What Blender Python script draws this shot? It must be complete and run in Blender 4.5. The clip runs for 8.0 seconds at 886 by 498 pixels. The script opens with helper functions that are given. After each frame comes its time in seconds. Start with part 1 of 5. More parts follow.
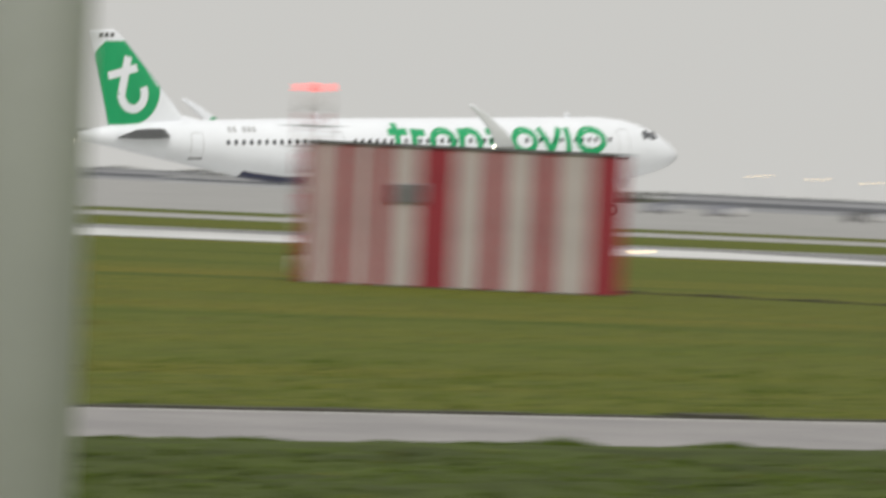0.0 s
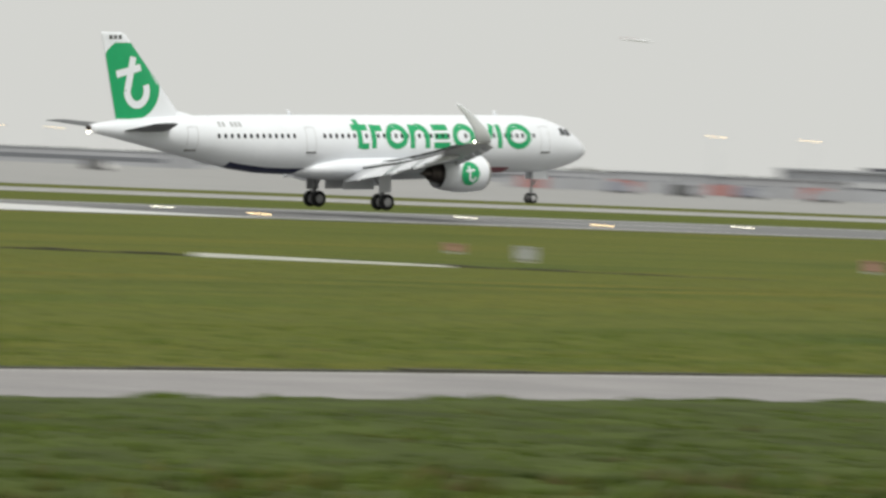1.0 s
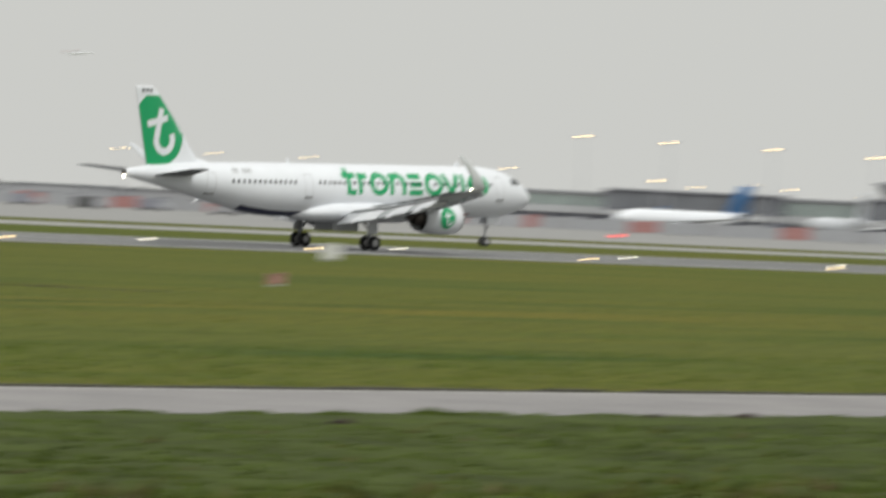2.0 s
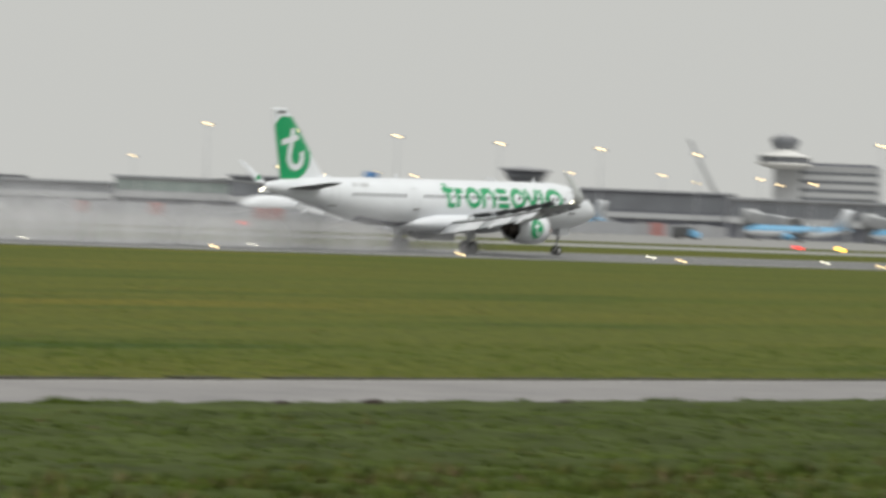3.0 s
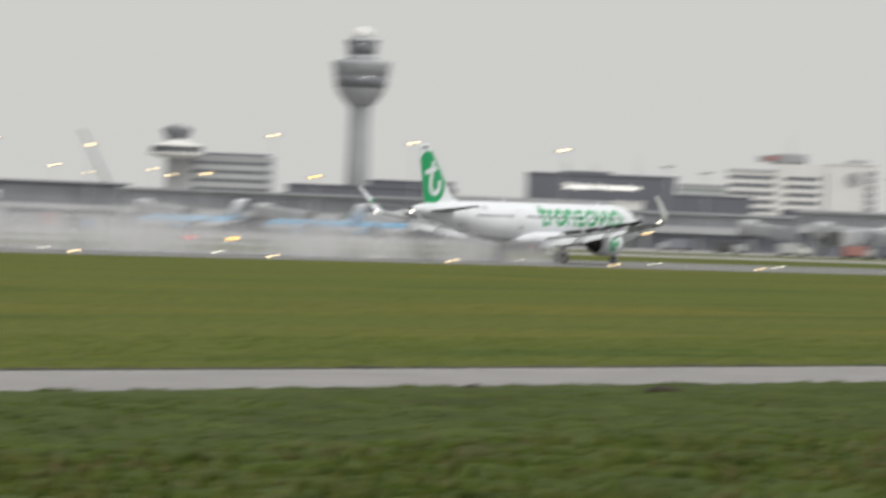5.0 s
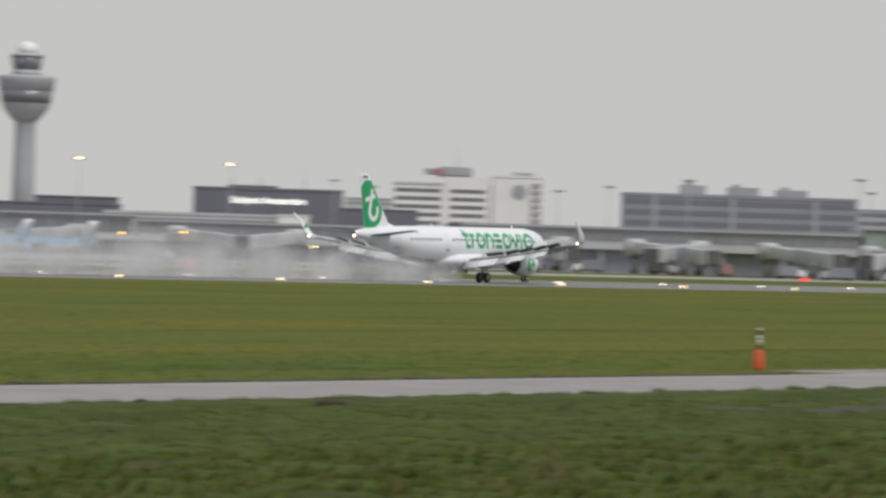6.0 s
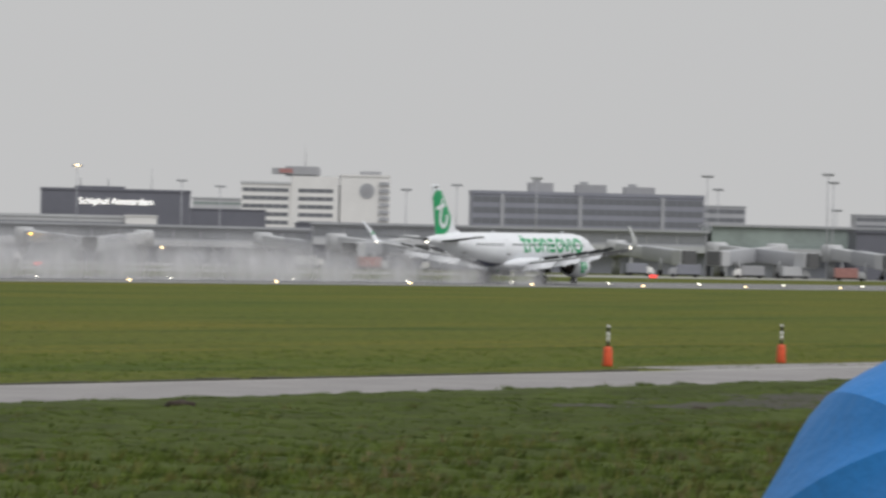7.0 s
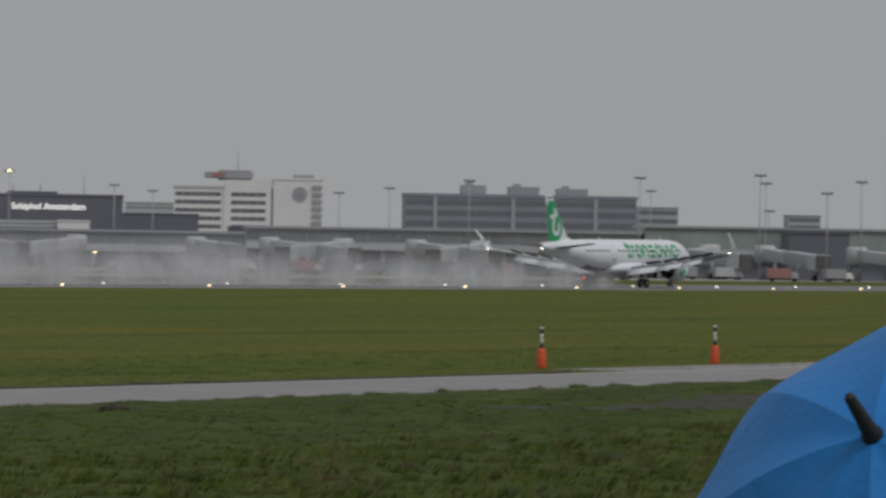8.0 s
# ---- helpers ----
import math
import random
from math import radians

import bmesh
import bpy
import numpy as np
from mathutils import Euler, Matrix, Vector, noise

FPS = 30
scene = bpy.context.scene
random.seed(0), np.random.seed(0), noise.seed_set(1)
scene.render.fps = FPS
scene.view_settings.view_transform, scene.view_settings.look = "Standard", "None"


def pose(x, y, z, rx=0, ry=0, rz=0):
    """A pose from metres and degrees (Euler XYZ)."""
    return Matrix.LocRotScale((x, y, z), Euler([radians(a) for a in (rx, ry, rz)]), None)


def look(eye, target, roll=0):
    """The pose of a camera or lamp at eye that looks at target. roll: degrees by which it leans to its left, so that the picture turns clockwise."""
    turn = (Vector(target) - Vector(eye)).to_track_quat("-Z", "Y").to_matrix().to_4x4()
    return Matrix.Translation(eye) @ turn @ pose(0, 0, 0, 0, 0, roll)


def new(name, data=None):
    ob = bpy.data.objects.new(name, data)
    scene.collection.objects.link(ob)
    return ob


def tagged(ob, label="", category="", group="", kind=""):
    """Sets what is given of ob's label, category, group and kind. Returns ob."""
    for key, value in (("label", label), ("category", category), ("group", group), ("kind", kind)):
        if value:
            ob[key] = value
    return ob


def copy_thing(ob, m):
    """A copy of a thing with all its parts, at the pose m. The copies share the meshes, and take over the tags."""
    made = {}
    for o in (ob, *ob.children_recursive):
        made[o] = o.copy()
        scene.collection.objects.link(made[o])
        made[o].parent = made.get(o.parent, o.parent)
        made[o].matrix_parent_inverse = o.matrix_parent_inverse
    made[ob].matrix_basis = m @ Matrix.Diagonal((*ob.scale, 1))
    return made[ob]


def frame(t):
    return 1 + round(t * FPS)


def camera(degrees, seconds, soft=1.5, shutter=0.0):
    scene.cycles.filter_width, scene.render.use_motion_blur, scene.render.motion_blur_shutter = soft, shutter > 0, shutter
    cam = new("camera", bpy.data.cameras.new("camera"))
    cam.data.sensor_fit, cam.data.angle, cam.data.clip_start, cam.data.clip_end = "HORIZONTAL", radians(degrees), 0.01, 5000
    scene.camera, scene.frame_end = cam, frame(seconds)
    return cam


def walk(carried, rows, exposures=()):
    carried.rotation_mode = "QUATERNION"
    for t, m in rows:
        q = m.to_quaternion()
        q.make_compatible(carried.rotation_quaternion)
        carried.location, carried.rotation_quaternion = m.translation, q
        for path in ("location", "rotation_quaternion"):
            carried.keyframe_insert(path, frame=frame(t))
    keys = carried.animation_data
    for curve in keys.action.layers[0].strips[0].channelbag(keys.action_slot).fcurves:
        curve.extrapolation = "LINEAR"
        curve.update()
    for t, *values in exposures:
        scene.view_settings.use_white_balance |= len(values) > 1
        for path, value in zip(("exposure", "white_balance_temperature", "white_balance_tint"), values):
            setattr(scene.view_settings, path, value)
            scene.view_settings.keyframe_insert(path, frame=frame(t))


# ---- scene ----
EYE = Vector((0, 0, 3.675))
cam = camera(9.6455, 8.0, soft=2.7, shutter=1.1)


def aim(t, pan, tilt, roll):
    a, b = radians(pan), radians(tilt)
    way = Vector((math.sin(a) * math.cos(b), math.cos(a) * math.cos(b), math.sin(b)))
    return (t, look(EYE, EYE + 200 * way, roll))


walk(cam, [aim(*r) for r in (
    (0.0, 31.649, -0.688, 2.66), (0.2, 33.417, -0.600, 2.64), (0.4, 35.150, -0.668, 2.58), (0.5, 35.930, -0.694, 2.56),
    (0.6, 36.977, -0.728, 2.55), (0.8, 38.523, -0.825, 2.50), (1.0, 39.989, -0.884, 2.47), (1.2, 41.283, -0.926, 2.42),
    (2.5, 49.009, -0.208, 2.74), (3.0, 50.562, -0.424, 2.36), (3.5, 52.259, -0.725, 2.43), (4.0, 53.726, -0.880, 2.43),
    (4.2, 54.233, -0.882, 2.36), (5.3, 58.394, -0.086, 2.057), (5.5, 59.145, -0.047, 1.962),
    (6.0, 60.809, -0.001, 1.778), (6.5, 61.778, 0.039, 1.521), (7.0, 62.463, 0.031, 1.336),
    (7.5, 62.836, 0.008, 1.058), (8.0, 63.192, 0.076, 0.978))],
    exposures=((0.0, -0.08, 6650, 8), (0.5, -0.08, 6640, 7), (1.0, 0.08, 6620, 6), (2.5, -0.11, 6600, 6), (3.0, -0.12, 6600, 6), (3.5, -0.03, 6600, 6), (4.0, 0.12, 6600, 6), (5.5, -0.11, 6540, 9), (7.0, -0.2, 6400, 10), (7.5, -0.2, 6350, 10), (8.0, -0.92, 6300, 10)))

# ---- light: a flat overcast sky ----
world = bpy.data.worlds.new("overcast_sky")
scene.world = world
world.use_nodes = True
wn = world.node_tree
wbg = wn.nodes["Background"]
sky = wn.nodes.new("ShaderNodeTexSky")
sky.sky_type = "NISHITA"
sky.sun_disc = False
sky.sun_elevation, sky.sun_rotation = radians(38), radians(200)
sky.dust_density, sky.air_density = 6.0, 1.0
wsc = wn.nodes.new("ShaderNodeVectorMath")
wsc.operation = "SCALE"
wsc.inputs["Scale"].default_value = 0.10
wmix = wn.nodes.new("ShaderNodeMixRGB")
wmix.inputs["Fac"].default_value = 0.93
wmix.inputs["Color2"].default_value = (0.667, 0.663, 0.656, 1)
wn.links.new(sky.outputs[0], wsc.inputs[0])
wn.links.new(wsc.outputs[0], wmix.inputs["Color1"])
wn.links.new(wmix.outputs[0], wbg.inputs["Color"])
wbg.inputs["Strength"].default_value = 1.0

sun = new("sun", bpy.data.lights.new("sun", "SUN"))
sun.data.energy, sun.data.angle, sun.data.color = 2.1, radians(25), (1.0, 0.985, 0.97)
sun.matrix_world = look((0, 0, 100), (25, 60, 0))


# ---- materials ----
def material(name, color, rough=0.6, metal=0.0, vary=0.0, scale=1.0, color2=None, bump=0.0, bump_scale=30.0,
             spec=0.5, emit=0.0, stretch=(1, 1, 1), island=0.0, ramp_at=(0.52, 0.88)):
    """A principled surface with grain at two scales, stains and fine relief."""
    m = bpy.data.materials.new(name)
    m.use_nodes = True
    nt = m.node_tree
    p = nt.nodes["Principled BSDF"]
    p.inputs["Roughness"].default_value, p.inputs["Metallic"].default_value = rough, metal
    p.inputs["Specular IOR Level"].default_value = spec
    p.inputs["Base Color"].default_value = (*color, 1)
    if emit:
        p.inputs["Emission Color"].default_value = (*color, 1)
        p.inputs["Emission Strength"].default_value = emit
        return m
    tc = nt.nodes.new("ShaderNodeTexCoord")
    mp = nt.nodes.new("ShaderNodeMapping")
    mp.inputs["Scale"].default_value = stretch
    nt.links.new(tc.outputs["Object"], mp.inputs["Vector"])
    if vary or color2:
        a = nt.nodes.new("ShaderNodeTexNoise")
        a.inputs["Scale"].default_value, a.inputs["Detail"].default_value = scale, 6
        b = nt.nodes.new("ShaderNodeTexNoise")
        b.inputs["Scale"].default_value, b.inputs["Detail"].default_value = scale * 9, 4
        add = nt.nodes.new("ShaderNodeMath")
        add.operation = "MULTIPLY_ADD"
        add.inputs[1].default_value = 0.4
        for n in (a, b):
            nt.links.new(mp.outputs[0], n.inputs["Vector"])
        nt.links.new(b.outputs[0], add.inputs[0])
        nt.links.new(a.outputs[0], add.inputs[2])
        ramp = nt.nodes.new("ShaderNodeValToRGB")
        c2 = color2 or tuple(c * (1 - vary) for c in color)
        ramp.color_ramp.elements[0].position, ramp.color_ramp.elements[0].color = ramp_at[0], (*c2, 1)
        ramp.color_ramp.elements[1].position, ramp.color_ramp.elements[1].color = ramp_at[1], (*color, 1)
        nt.links.new(add.outputs[0], ramp.inputs[0])
        out = ramp.outputs[0]
        if island:
            geo = nt.nodes.new("ShaderNodeNewGeometry")
            hsv = nt.nodes.new("ShaderNodeHueSaturation")
            mr = nt.nodes.new("ShaderNodeMapRange")
            mr.inputs["To Min"].default_value, mr.inputs["To Max"].default_value = 1 - island, 1 + island
            nt.links.new(geo.outputs["Random Per Island"], mr.inputs["Value"])
            nt.links.new(mr.outputs[0], hsv.inputs["Value"])
            nt.links.new(out, hsv.inputs["Color"])
            out = hsv.outputs[0]
        nt.links.new(out, p.inputs["Base Color"])
    if bump:
        n = nt.nodes.new("ShaderNodeTexNoise")
        n.inputs["Scale"].default_value, n.inputs["Detail"].default_value = bump_scale, 5
        bp = nt.nodes.new("ShaderNodeBump")
        bp.inputs["Strength"].default_value, bp.inputs["Distance"].default_value = bump, 0.05
        nt.links.new(mp.outputs[0], n.inputs["Vector"])
        nt.links.new(n.outputs[0], bp.inputs["Height"])
        nt.links.new(bp.outputs[0], p.inputs["Normal"])
    return m


M = {}
M["paint_white"] = material("paint_white", (0.82, 0.845, 0.885), 0.28, vary=0.05, scale=0.5)
M["paint_green"] = material("paint_green", (0.012, 0.36, 0.135), 0.35, vary=0.08, scale=1.5)
M["paint_navy"] = material("paint_navy", (0.012, 0.018, 0.07), 0.35, vary=0.1)
M["paint_red"] = material("paint_red", (0.22, 0.018, 0.04), 0.35, vary=0.1)
M["wing_grey"] = material("wing_grey", (0.45, 0.46, 0.47), 0.4, vary=0.12, scale=0.8)
M["wing_dark"] = material("wing_dark", (0.10, 0.105, 0.11), 0.5, vary=0.2, scale=1.0)
M["flap_white"] = material("flap_white", (0.66, 0.675, 0.70), 0.4, vary=0.1)
M["bare_metal"] = material("bare_metal", (0.5, 0.48, 0.46), 0.35, 0.9, vary=0.2, scale=2)
M["hot_metal"] = material("hot_metal", (0.13, 0.11, 0.10), 0.45, 0.7, vary=0.4, scale=3)
M["engine_black"] = material("engine_black", (0.012, 0.012, 0.014), 0.6, vary=0.3)
M["tyre"] = material("tyre", (0.016, 0.016, 0.017), 0.8, vary=0.3, scale=5)
M["rim"] = material("rim", (0.55, 0.55, 0.55), 0.45, 0.3, vary=0.15, scale=6)
M["strut"] = material("strut", (0.42, 0.43, 0.44), 0.4, 0.2, vary=0.2, scale=4)
M["dark_glass"] = material("dark_glass", (0.02, 0.024, 0.03), 0.12, vary=0.2)
M["lamp_white"] = material("lamp_white", (1.0, 0.93, 0.75), emit=9.0)
M["lamp_warm"] = material("lamp_warm", (1.0, 0.72, 0.36), emit=7.0)
M["lamp_amber"] = material("lamp_amber", (1.0, 0.55, 0.06), emit=8.0)
M["lamp_red"] = material("lamp_red", (1.0, 0.07, 0.06), emit=1.7)
M["lamp_green"] = material("lamp_green", (0.5, 1.0, 0.25), emit=2.5)
M["sign_white"] = material("sign_white", (1.0, 0.98, 0.92), emit=1.3)
M["asphalt"] = material("asphalt", (0.15, 0.15, 0.152), 0.5, vary=0.4, scale=0.05, bump=0.15, bump_scale=3, spec=0.4)
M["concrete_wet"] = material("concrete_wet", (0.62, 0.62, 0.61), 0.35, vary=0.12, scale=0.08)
M["asphalt_road"] = material("asphalt_road", (0.275, 0.260, 0.256), 0.55, color2=(0.205, 0.195, 0.194), scale=0.35, bump=0.3, bump_scale=25)
M["concrete"] = material("concrete", (0.30, 0.295, 0.285), 0.5, vary=0.25, scale=0.06, bump=0.2, bump_scale=4)
M["post_grey"] = material("post_grey", (0.74, 0.76, 0.79), 0.45, vary=0.08, scale=2.0)
M["concrete_pale"] = material("concrete_pale", (0.50, 0.49, 0.47), 0.6, vary=0.2, scale=0.5)
M["line_paint"] = material("line_paint", (0.72, 0.72, 0.70), 0.5, vary=0.15, scale=0.4)
M["stripe_red"] = material("stripe_red", (0.30, 0.026, 0.040), 0.5, vary=0.15, scale=0.7)
M["stripe_white"] = material("stripe_white", (0.50, 0.455, 0.435), 0.5, vary=0.12, scale=0.7)
M["steel_grey"] = material("steel_grey", (0.36, 0.37, 0.38), 0.5, vary=0.15, scale=3)
M["steel_dark"] = material("steel_dark", (0.12, 0.122, 0.125), 0.55, vary=0.2, scale=2)
M["facade_dark"] = material("facade_dark", (0.155, 0.160, 0.190), 0.5, vary=0.15, scale=0.05)
M["facade_mid"] = material("facade_mid", (0.38, 0.385, 0.405), 0.6, vary=0.15, scale=0.05)
M["facade_grey"] = material("facade_grey", (0.405, 0.415, 0.44), 0.6, vary=0.15, scale=0.05)
M["facade_pale"] = material("facade_pale", (0.50, 0.51, 0.525), 0.6, vary=0.12, scale=0.05)
M["facade_white"] = material("facade_white", (0.78, 0.775, 0.76), 0.6, vary=0.08, scale=0.05)
M["facade_slate"] = material("facade_slate", (0.27, 0.28, 0.325), 0.6, vary=0.15, scale=0.05)
M["glass_band"] = material("glass_band", (0.19, 0.20, 0.22), 0.2, vary=0.25, scale=0.15)
M["glass_pale"] = material("glass_pale", (0.27, 0.28, 0.30), 0.25, vary=0.25, scale=0.12)
M["glass_green"] = material("glass_green", (0.33, 0.385, 0.37), 0.25, vary=0.25, scale=0.1)
M["panel_red"] = material("panel_red", (0.44, 0.22, 0.21), 0.5, vary=0.2)
M["tail_blue"] = material("tail_blue", (0.06, 0.19, 0.42), 0.4, vary=0.1)
M["body_blue"] = material("body_blue", (0.17, 0.42, 0.66), 0.4, vary=0.1, scale=0.3)
M["orange"] = material("orange", (0.75, 0.10, 0.03), 0.5, vary=0.2, scale=5)
M["black_rubber"] = material("black_rubber", (0.02, 0.02, 0.02), 0.6, vary=0.2, scale=5)
M["umbrella_blue"] = material("umbrella_blue", (0.020, 0.20, 0.56), 0.55, spec=0.3, vary=0.12, scale=5, bump=0.12, bump_scale=22)
M["rough_grass"] = material("rough_grass", (0.074, 0.098, 0.024), 0.9, color2=(0.044, 0.056, 0.018), scale=0.5, bump=0.9, bump_scale=5, spec=0.1)
# trodden mud of the verge, also the dark of the road's shaded turf edge
M["mud"] = material("mud", (0.052, 0.046, 0.034), 0.8, color2=(0.032, 0.034, 0.018), scale=0.9, bump=0.6, bump_scale=8)
M["soil"] = material("soil", (0.045, 0.032, 0.022), 0.9, vary=0.5, scale=6, bump=0.8, bump_scale=14)
M["tree_dark"] = material("tree_dark", (0.10, 0.105, 0.09), 0.9, vary=0.4, scale=0.4)
for tone, c in (("grass_blade", (0.100, 0.142, 0.026)), ("grass_bright", (0.130, 0.176, 0.038)), ("grass_dark", (0.046, 0.070, 0.015)), ("grass_olive", (0.150, 0.146, 0.046))):
    M[tone] = material(tone, c, 0.75, vary=0.3, scale=0.4, island=0.3, spec=0.05)
M["grass_dry"] = material("grass_dry", (0.180, 0.135, 0.070), 0.8, color2=(0.105, 0.080, 0.045), scale=0.3, island=0.4, spec=0.2)


def ground_material():
    """Mown airfield grass: long mowing bands, yellowed patches and clumps."""
    m = bpy.data.materials.new("grass_ground")
    m.use_nodes = True
    nt = m.node_tree
    p = nt.nodes["Principled BSDF"]
    p.inputs["Roughness"].default_value = 0.85
    p.inputs["Specular IOR Level"].default_value = 0.09
    tc = nt.nodes.new("ShaderNodeTexCoord")

    def noise_at(scale, stretch, detail):
        mp = nt.nodes.new("ShaderNodeMapping")
        mp.inputs["Scale"].default_value = stretch
        n = nt.nodes.new("ShaderNodeTexNoise")
        n.inputs["Scale"].default_value, n.inputs["Detail"].default_value = scale, detail
        nt.links.new(tc.outputs["Object"], mp.inputs["Vector"])
        nt.links.new(mp.outputs[0], n.inputs["Vector"])
        return n.outputs[0]

    def mix(fac, a, b, lo, hi):
        r = nt.nodes.new("ShaderNodeMapRange")
        r.inputs["From Min"].default_value, r.inputs["From Max"].default_value = lo, hi
        x = nt.nodes.new("ShaderNodeMixRGB")
        nt.links.new(fac, r.inputs["Value"])
        nt.links.new(r.outputs[0], x.inputs["Fac"])
        for s, v in ((x.inputs["Color1"], a), (x.inputs["Color2"], b)):
            if isinstance(v, tuple):
                s.default_value = (*v, 1)
            else:
                nt.links.new(v, s)
        return x.outputs[0]

    bands = noise_at(0.045, (0.12, 1.0, 1), 4)
    patch = noise_at(0.12, (0.35, 1, 1), 6)
    mown = noise_at(0.20, (0.10, 1, 1), 3)
    lush = noise_at(0.16, (0.16, 1, 1), 4)
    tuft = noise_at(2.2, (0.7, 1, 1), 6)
    c = mix(bands, (0.088, 0.114, 0.015), (0.152, 0.136, 0.020), 0.36, 0.64)
    c = mix(patch, c, (0.066, 0.102, 0.014), 0.52, 0.74)
    c = mix(mown, c, (0.106, 0.120, 0.020), 0.44, 0.60)
    c = mix(lush, c, (0.046, 0.080, 0.011), 0.56, 0.70)
    # shade between tufts put into the colour: dark where the tuft bump is low
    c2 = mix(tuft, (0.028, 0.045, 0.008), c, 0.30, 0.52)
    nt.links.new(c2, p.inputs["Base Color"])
    bp = nt.nodes.new("ShaderNodeBump")
    bp.inputs["Strength"].default_value, bp.inputs["Distance"].default_value = 0.7, 0.12
    nt.links.new(tuft, bp.inputs["Height"])
    nt.links.new(bp.outputs[0], p.inputs["Normal"])
    return m


def mist_material():
    """Fine spray: mostly clear, densest in the heart of the cloud and low down, broken by swirls."""
    m = bpy.data.materials.new("mist")
    m.use_nodes = True
    nt = m.node_tree
    nt.nodes.remove(nt.nodes["Principled BSDF"])
    lit, glow, clear = nt.nodes.new("ShaderNodeBsdfDiffuse"), nt.nodes.new("ShaderNodeBsdfTranslucent"), nt.nodes.new("ShaderNodeBsdfTransparent")
    drops, veil = nt.nodes.new("ShaderNodeMixShader"), nt.nodes.new("ShaderNodeMixShader")
    for n in (lit, glow):
        n.inputs["Color"].default_value = (0.80, 0.80, 0.82, 1)
    nt.links.new(lit.outputs[0], drops.inputs[1])
    nt.links.new(glow.outputs[0], drops.inputs[2])
    nt.links.new(clear.outputs[0], veil.inputs[1])
    nt.links.new(drops.outputs[0], veil.inputs[2])
    nt.links.new(veil.outputs[0], nt.nodes["Material Output"].inputs["Surface"])
    tc = nt.nodes.new("ShaderNodeTexCoord")
    mp = nt.nodes.new("ShaderNodeMapping")
    mp.inputs["Scale"].default_value = (1 / 13.0, 0.0, 1 / 5.5)
    ln = nt.nodes.new("ShaderNodeVectorMath")
    ln.operation = "LENGTH"
    fall = nt.nodes.new("ShaderNodeMapRange")
    fall.interpolation_type = "SMOOTHSTEP"
    fall.inputs["From Min"].default_value, fall.inputs["From Max"].default_value = 0.0, 0.9
    fall.inputs["To Min"].default_value, fall.inputs["To Max"].default_value = 1.0, 0.0
    n = nt.nodes.new("ShaderNodeTexNoise")
    n.inputs["Scale"].default_value, n.inputs["Detail"].default_value = 0.22, 4
    sw = nt.nodes.new("ShaderNodeMapRange")
    sw.inputs["From Min"].default_value, sw.inputs["From Max"].default_value = 0.32, 0.70
    sw.inputs["To Min"].default_value, sw.inputs["To Max"].default_value = 0.50, 0.80
    mul = nt.nodes.new("ShaderNodeMath")
    mul.operation = "MULTIPLY"
    nt.links.new(tc.outputs["Object"], mp.inputs["Vector"])
    nt.links.new(mp.outputs[0], ln.inputs[0])
    nt.links.new(ln.outputs["Value"], fall.inputs["Value"])
    nt.links.new(tc.outputs["Object"], n.inputs["Vector"])
    nt.links.new(n.outputs[0], sw.inputs["Value"])
    nt.links.new(fall.outputs[0], mul.inputs[0])
    nt.links.new(sw.outputs[0], mul.inputs[1])
    nt.links.new(mul.outputs[0], veil.inputs[0])
    return m


M["mist"] = mist_material()
M["grass"] = ground_material()


# ---- mesh helpers ----
def part(name, bm, mat, parent=None, label="", smooth=False, bevel=0.0):
    me = bpy.data.meshes.new(name)
    bm.normal_update()
    bm.to_mesh(me)
    bm.free()
    for k in (mat if isinstance(mat, (list, tuple)) else [mat]):
        me.materials.append(M[k])
    if smooth:
        me.polygons.foreach_set("use_smooth", [True] * len(me.polygons))
    ob = new(name, me)
    if parent:
        ob.parent = parent
    if label:
        ob["label"] = label
    if bevel:
        mod = ob.modifiers.new("edge", "BEVEL")
        mod.width, mod.segments, mod.limit_method = bevel, 2, "ANGLE"
    return ob


def thing(name, m, label, category, group="", kind=""):
    ob = new(name)
    ob.matrix_world = m
    return tagged(ob, label, category, group, kind)


def box(bm, x0, x1, y0, y1, z0, z1, mat=0):
    v = [bm.verts.new(c) for c in ((x0, y0, z0), (x1, y0, z0), (x1, y1, z0), (x0, y1, z0), (x0, y0, z1), (x1, y0, z1), (x1, y1, z1), (x0, y1, z1))]
    for q in ((3, 2, 1, 0), (4, 5, 6, 7), (0, 1, 5, 4), (1, 2, 6, 5), (2, 3, 7, 6), (3, 0, 4, 7)):
        bm.faces.new([v[i] for i in q]).material_index = mat
    return bm


def cube(*a):
    return box(bmesh.new(), *a)


def loft(rings, closed=True, caps=True, mats=None, bm=None):
    """Skin over rings of points; mats(i, j) gives the material of a face."""
    bm = bm or bmesh.new()
    vs = [[bm.verts.new(p) for p in r] for r in rings]
    n = len(rings[0])
    for i in range(len(vs) - 1):
        for j in range(n if closed else n - 1):
            k = (j + 1) % n
            f = bm.faces.new((vs[i][j], vs[i][k], vs[i + 1][k], vs[i + 1][j]))
            f.smooth = True
            if mats:
                f.material_index = mats(i, j)
    if caps and closed:
        bm.faces.new(vs[0][::-1])
        bm.faces.new(vs[-1])
    bmesh.ops.recalc_face_normals(bm, faces=bm.faces)
    return bm


def tube(p, q, r0, r1=None, n=10, bm=None):
    """A round bar from p to q."""
    p, q = Vector(p), Vector(q)
    r1 = r0 if r1 is None else r1
    a = (q - p).normalized()
    u = a.orthogonal().normalized()
    w = a.cross(u)
    ring = lambda c, r: [c + r * (math.cos(t) * u + math.sin(t) * w) for t in (2 * math.pi * k / n for k in range(n))]
    return loft([ring(p, r0), ring(q, r1)], bm=bm)


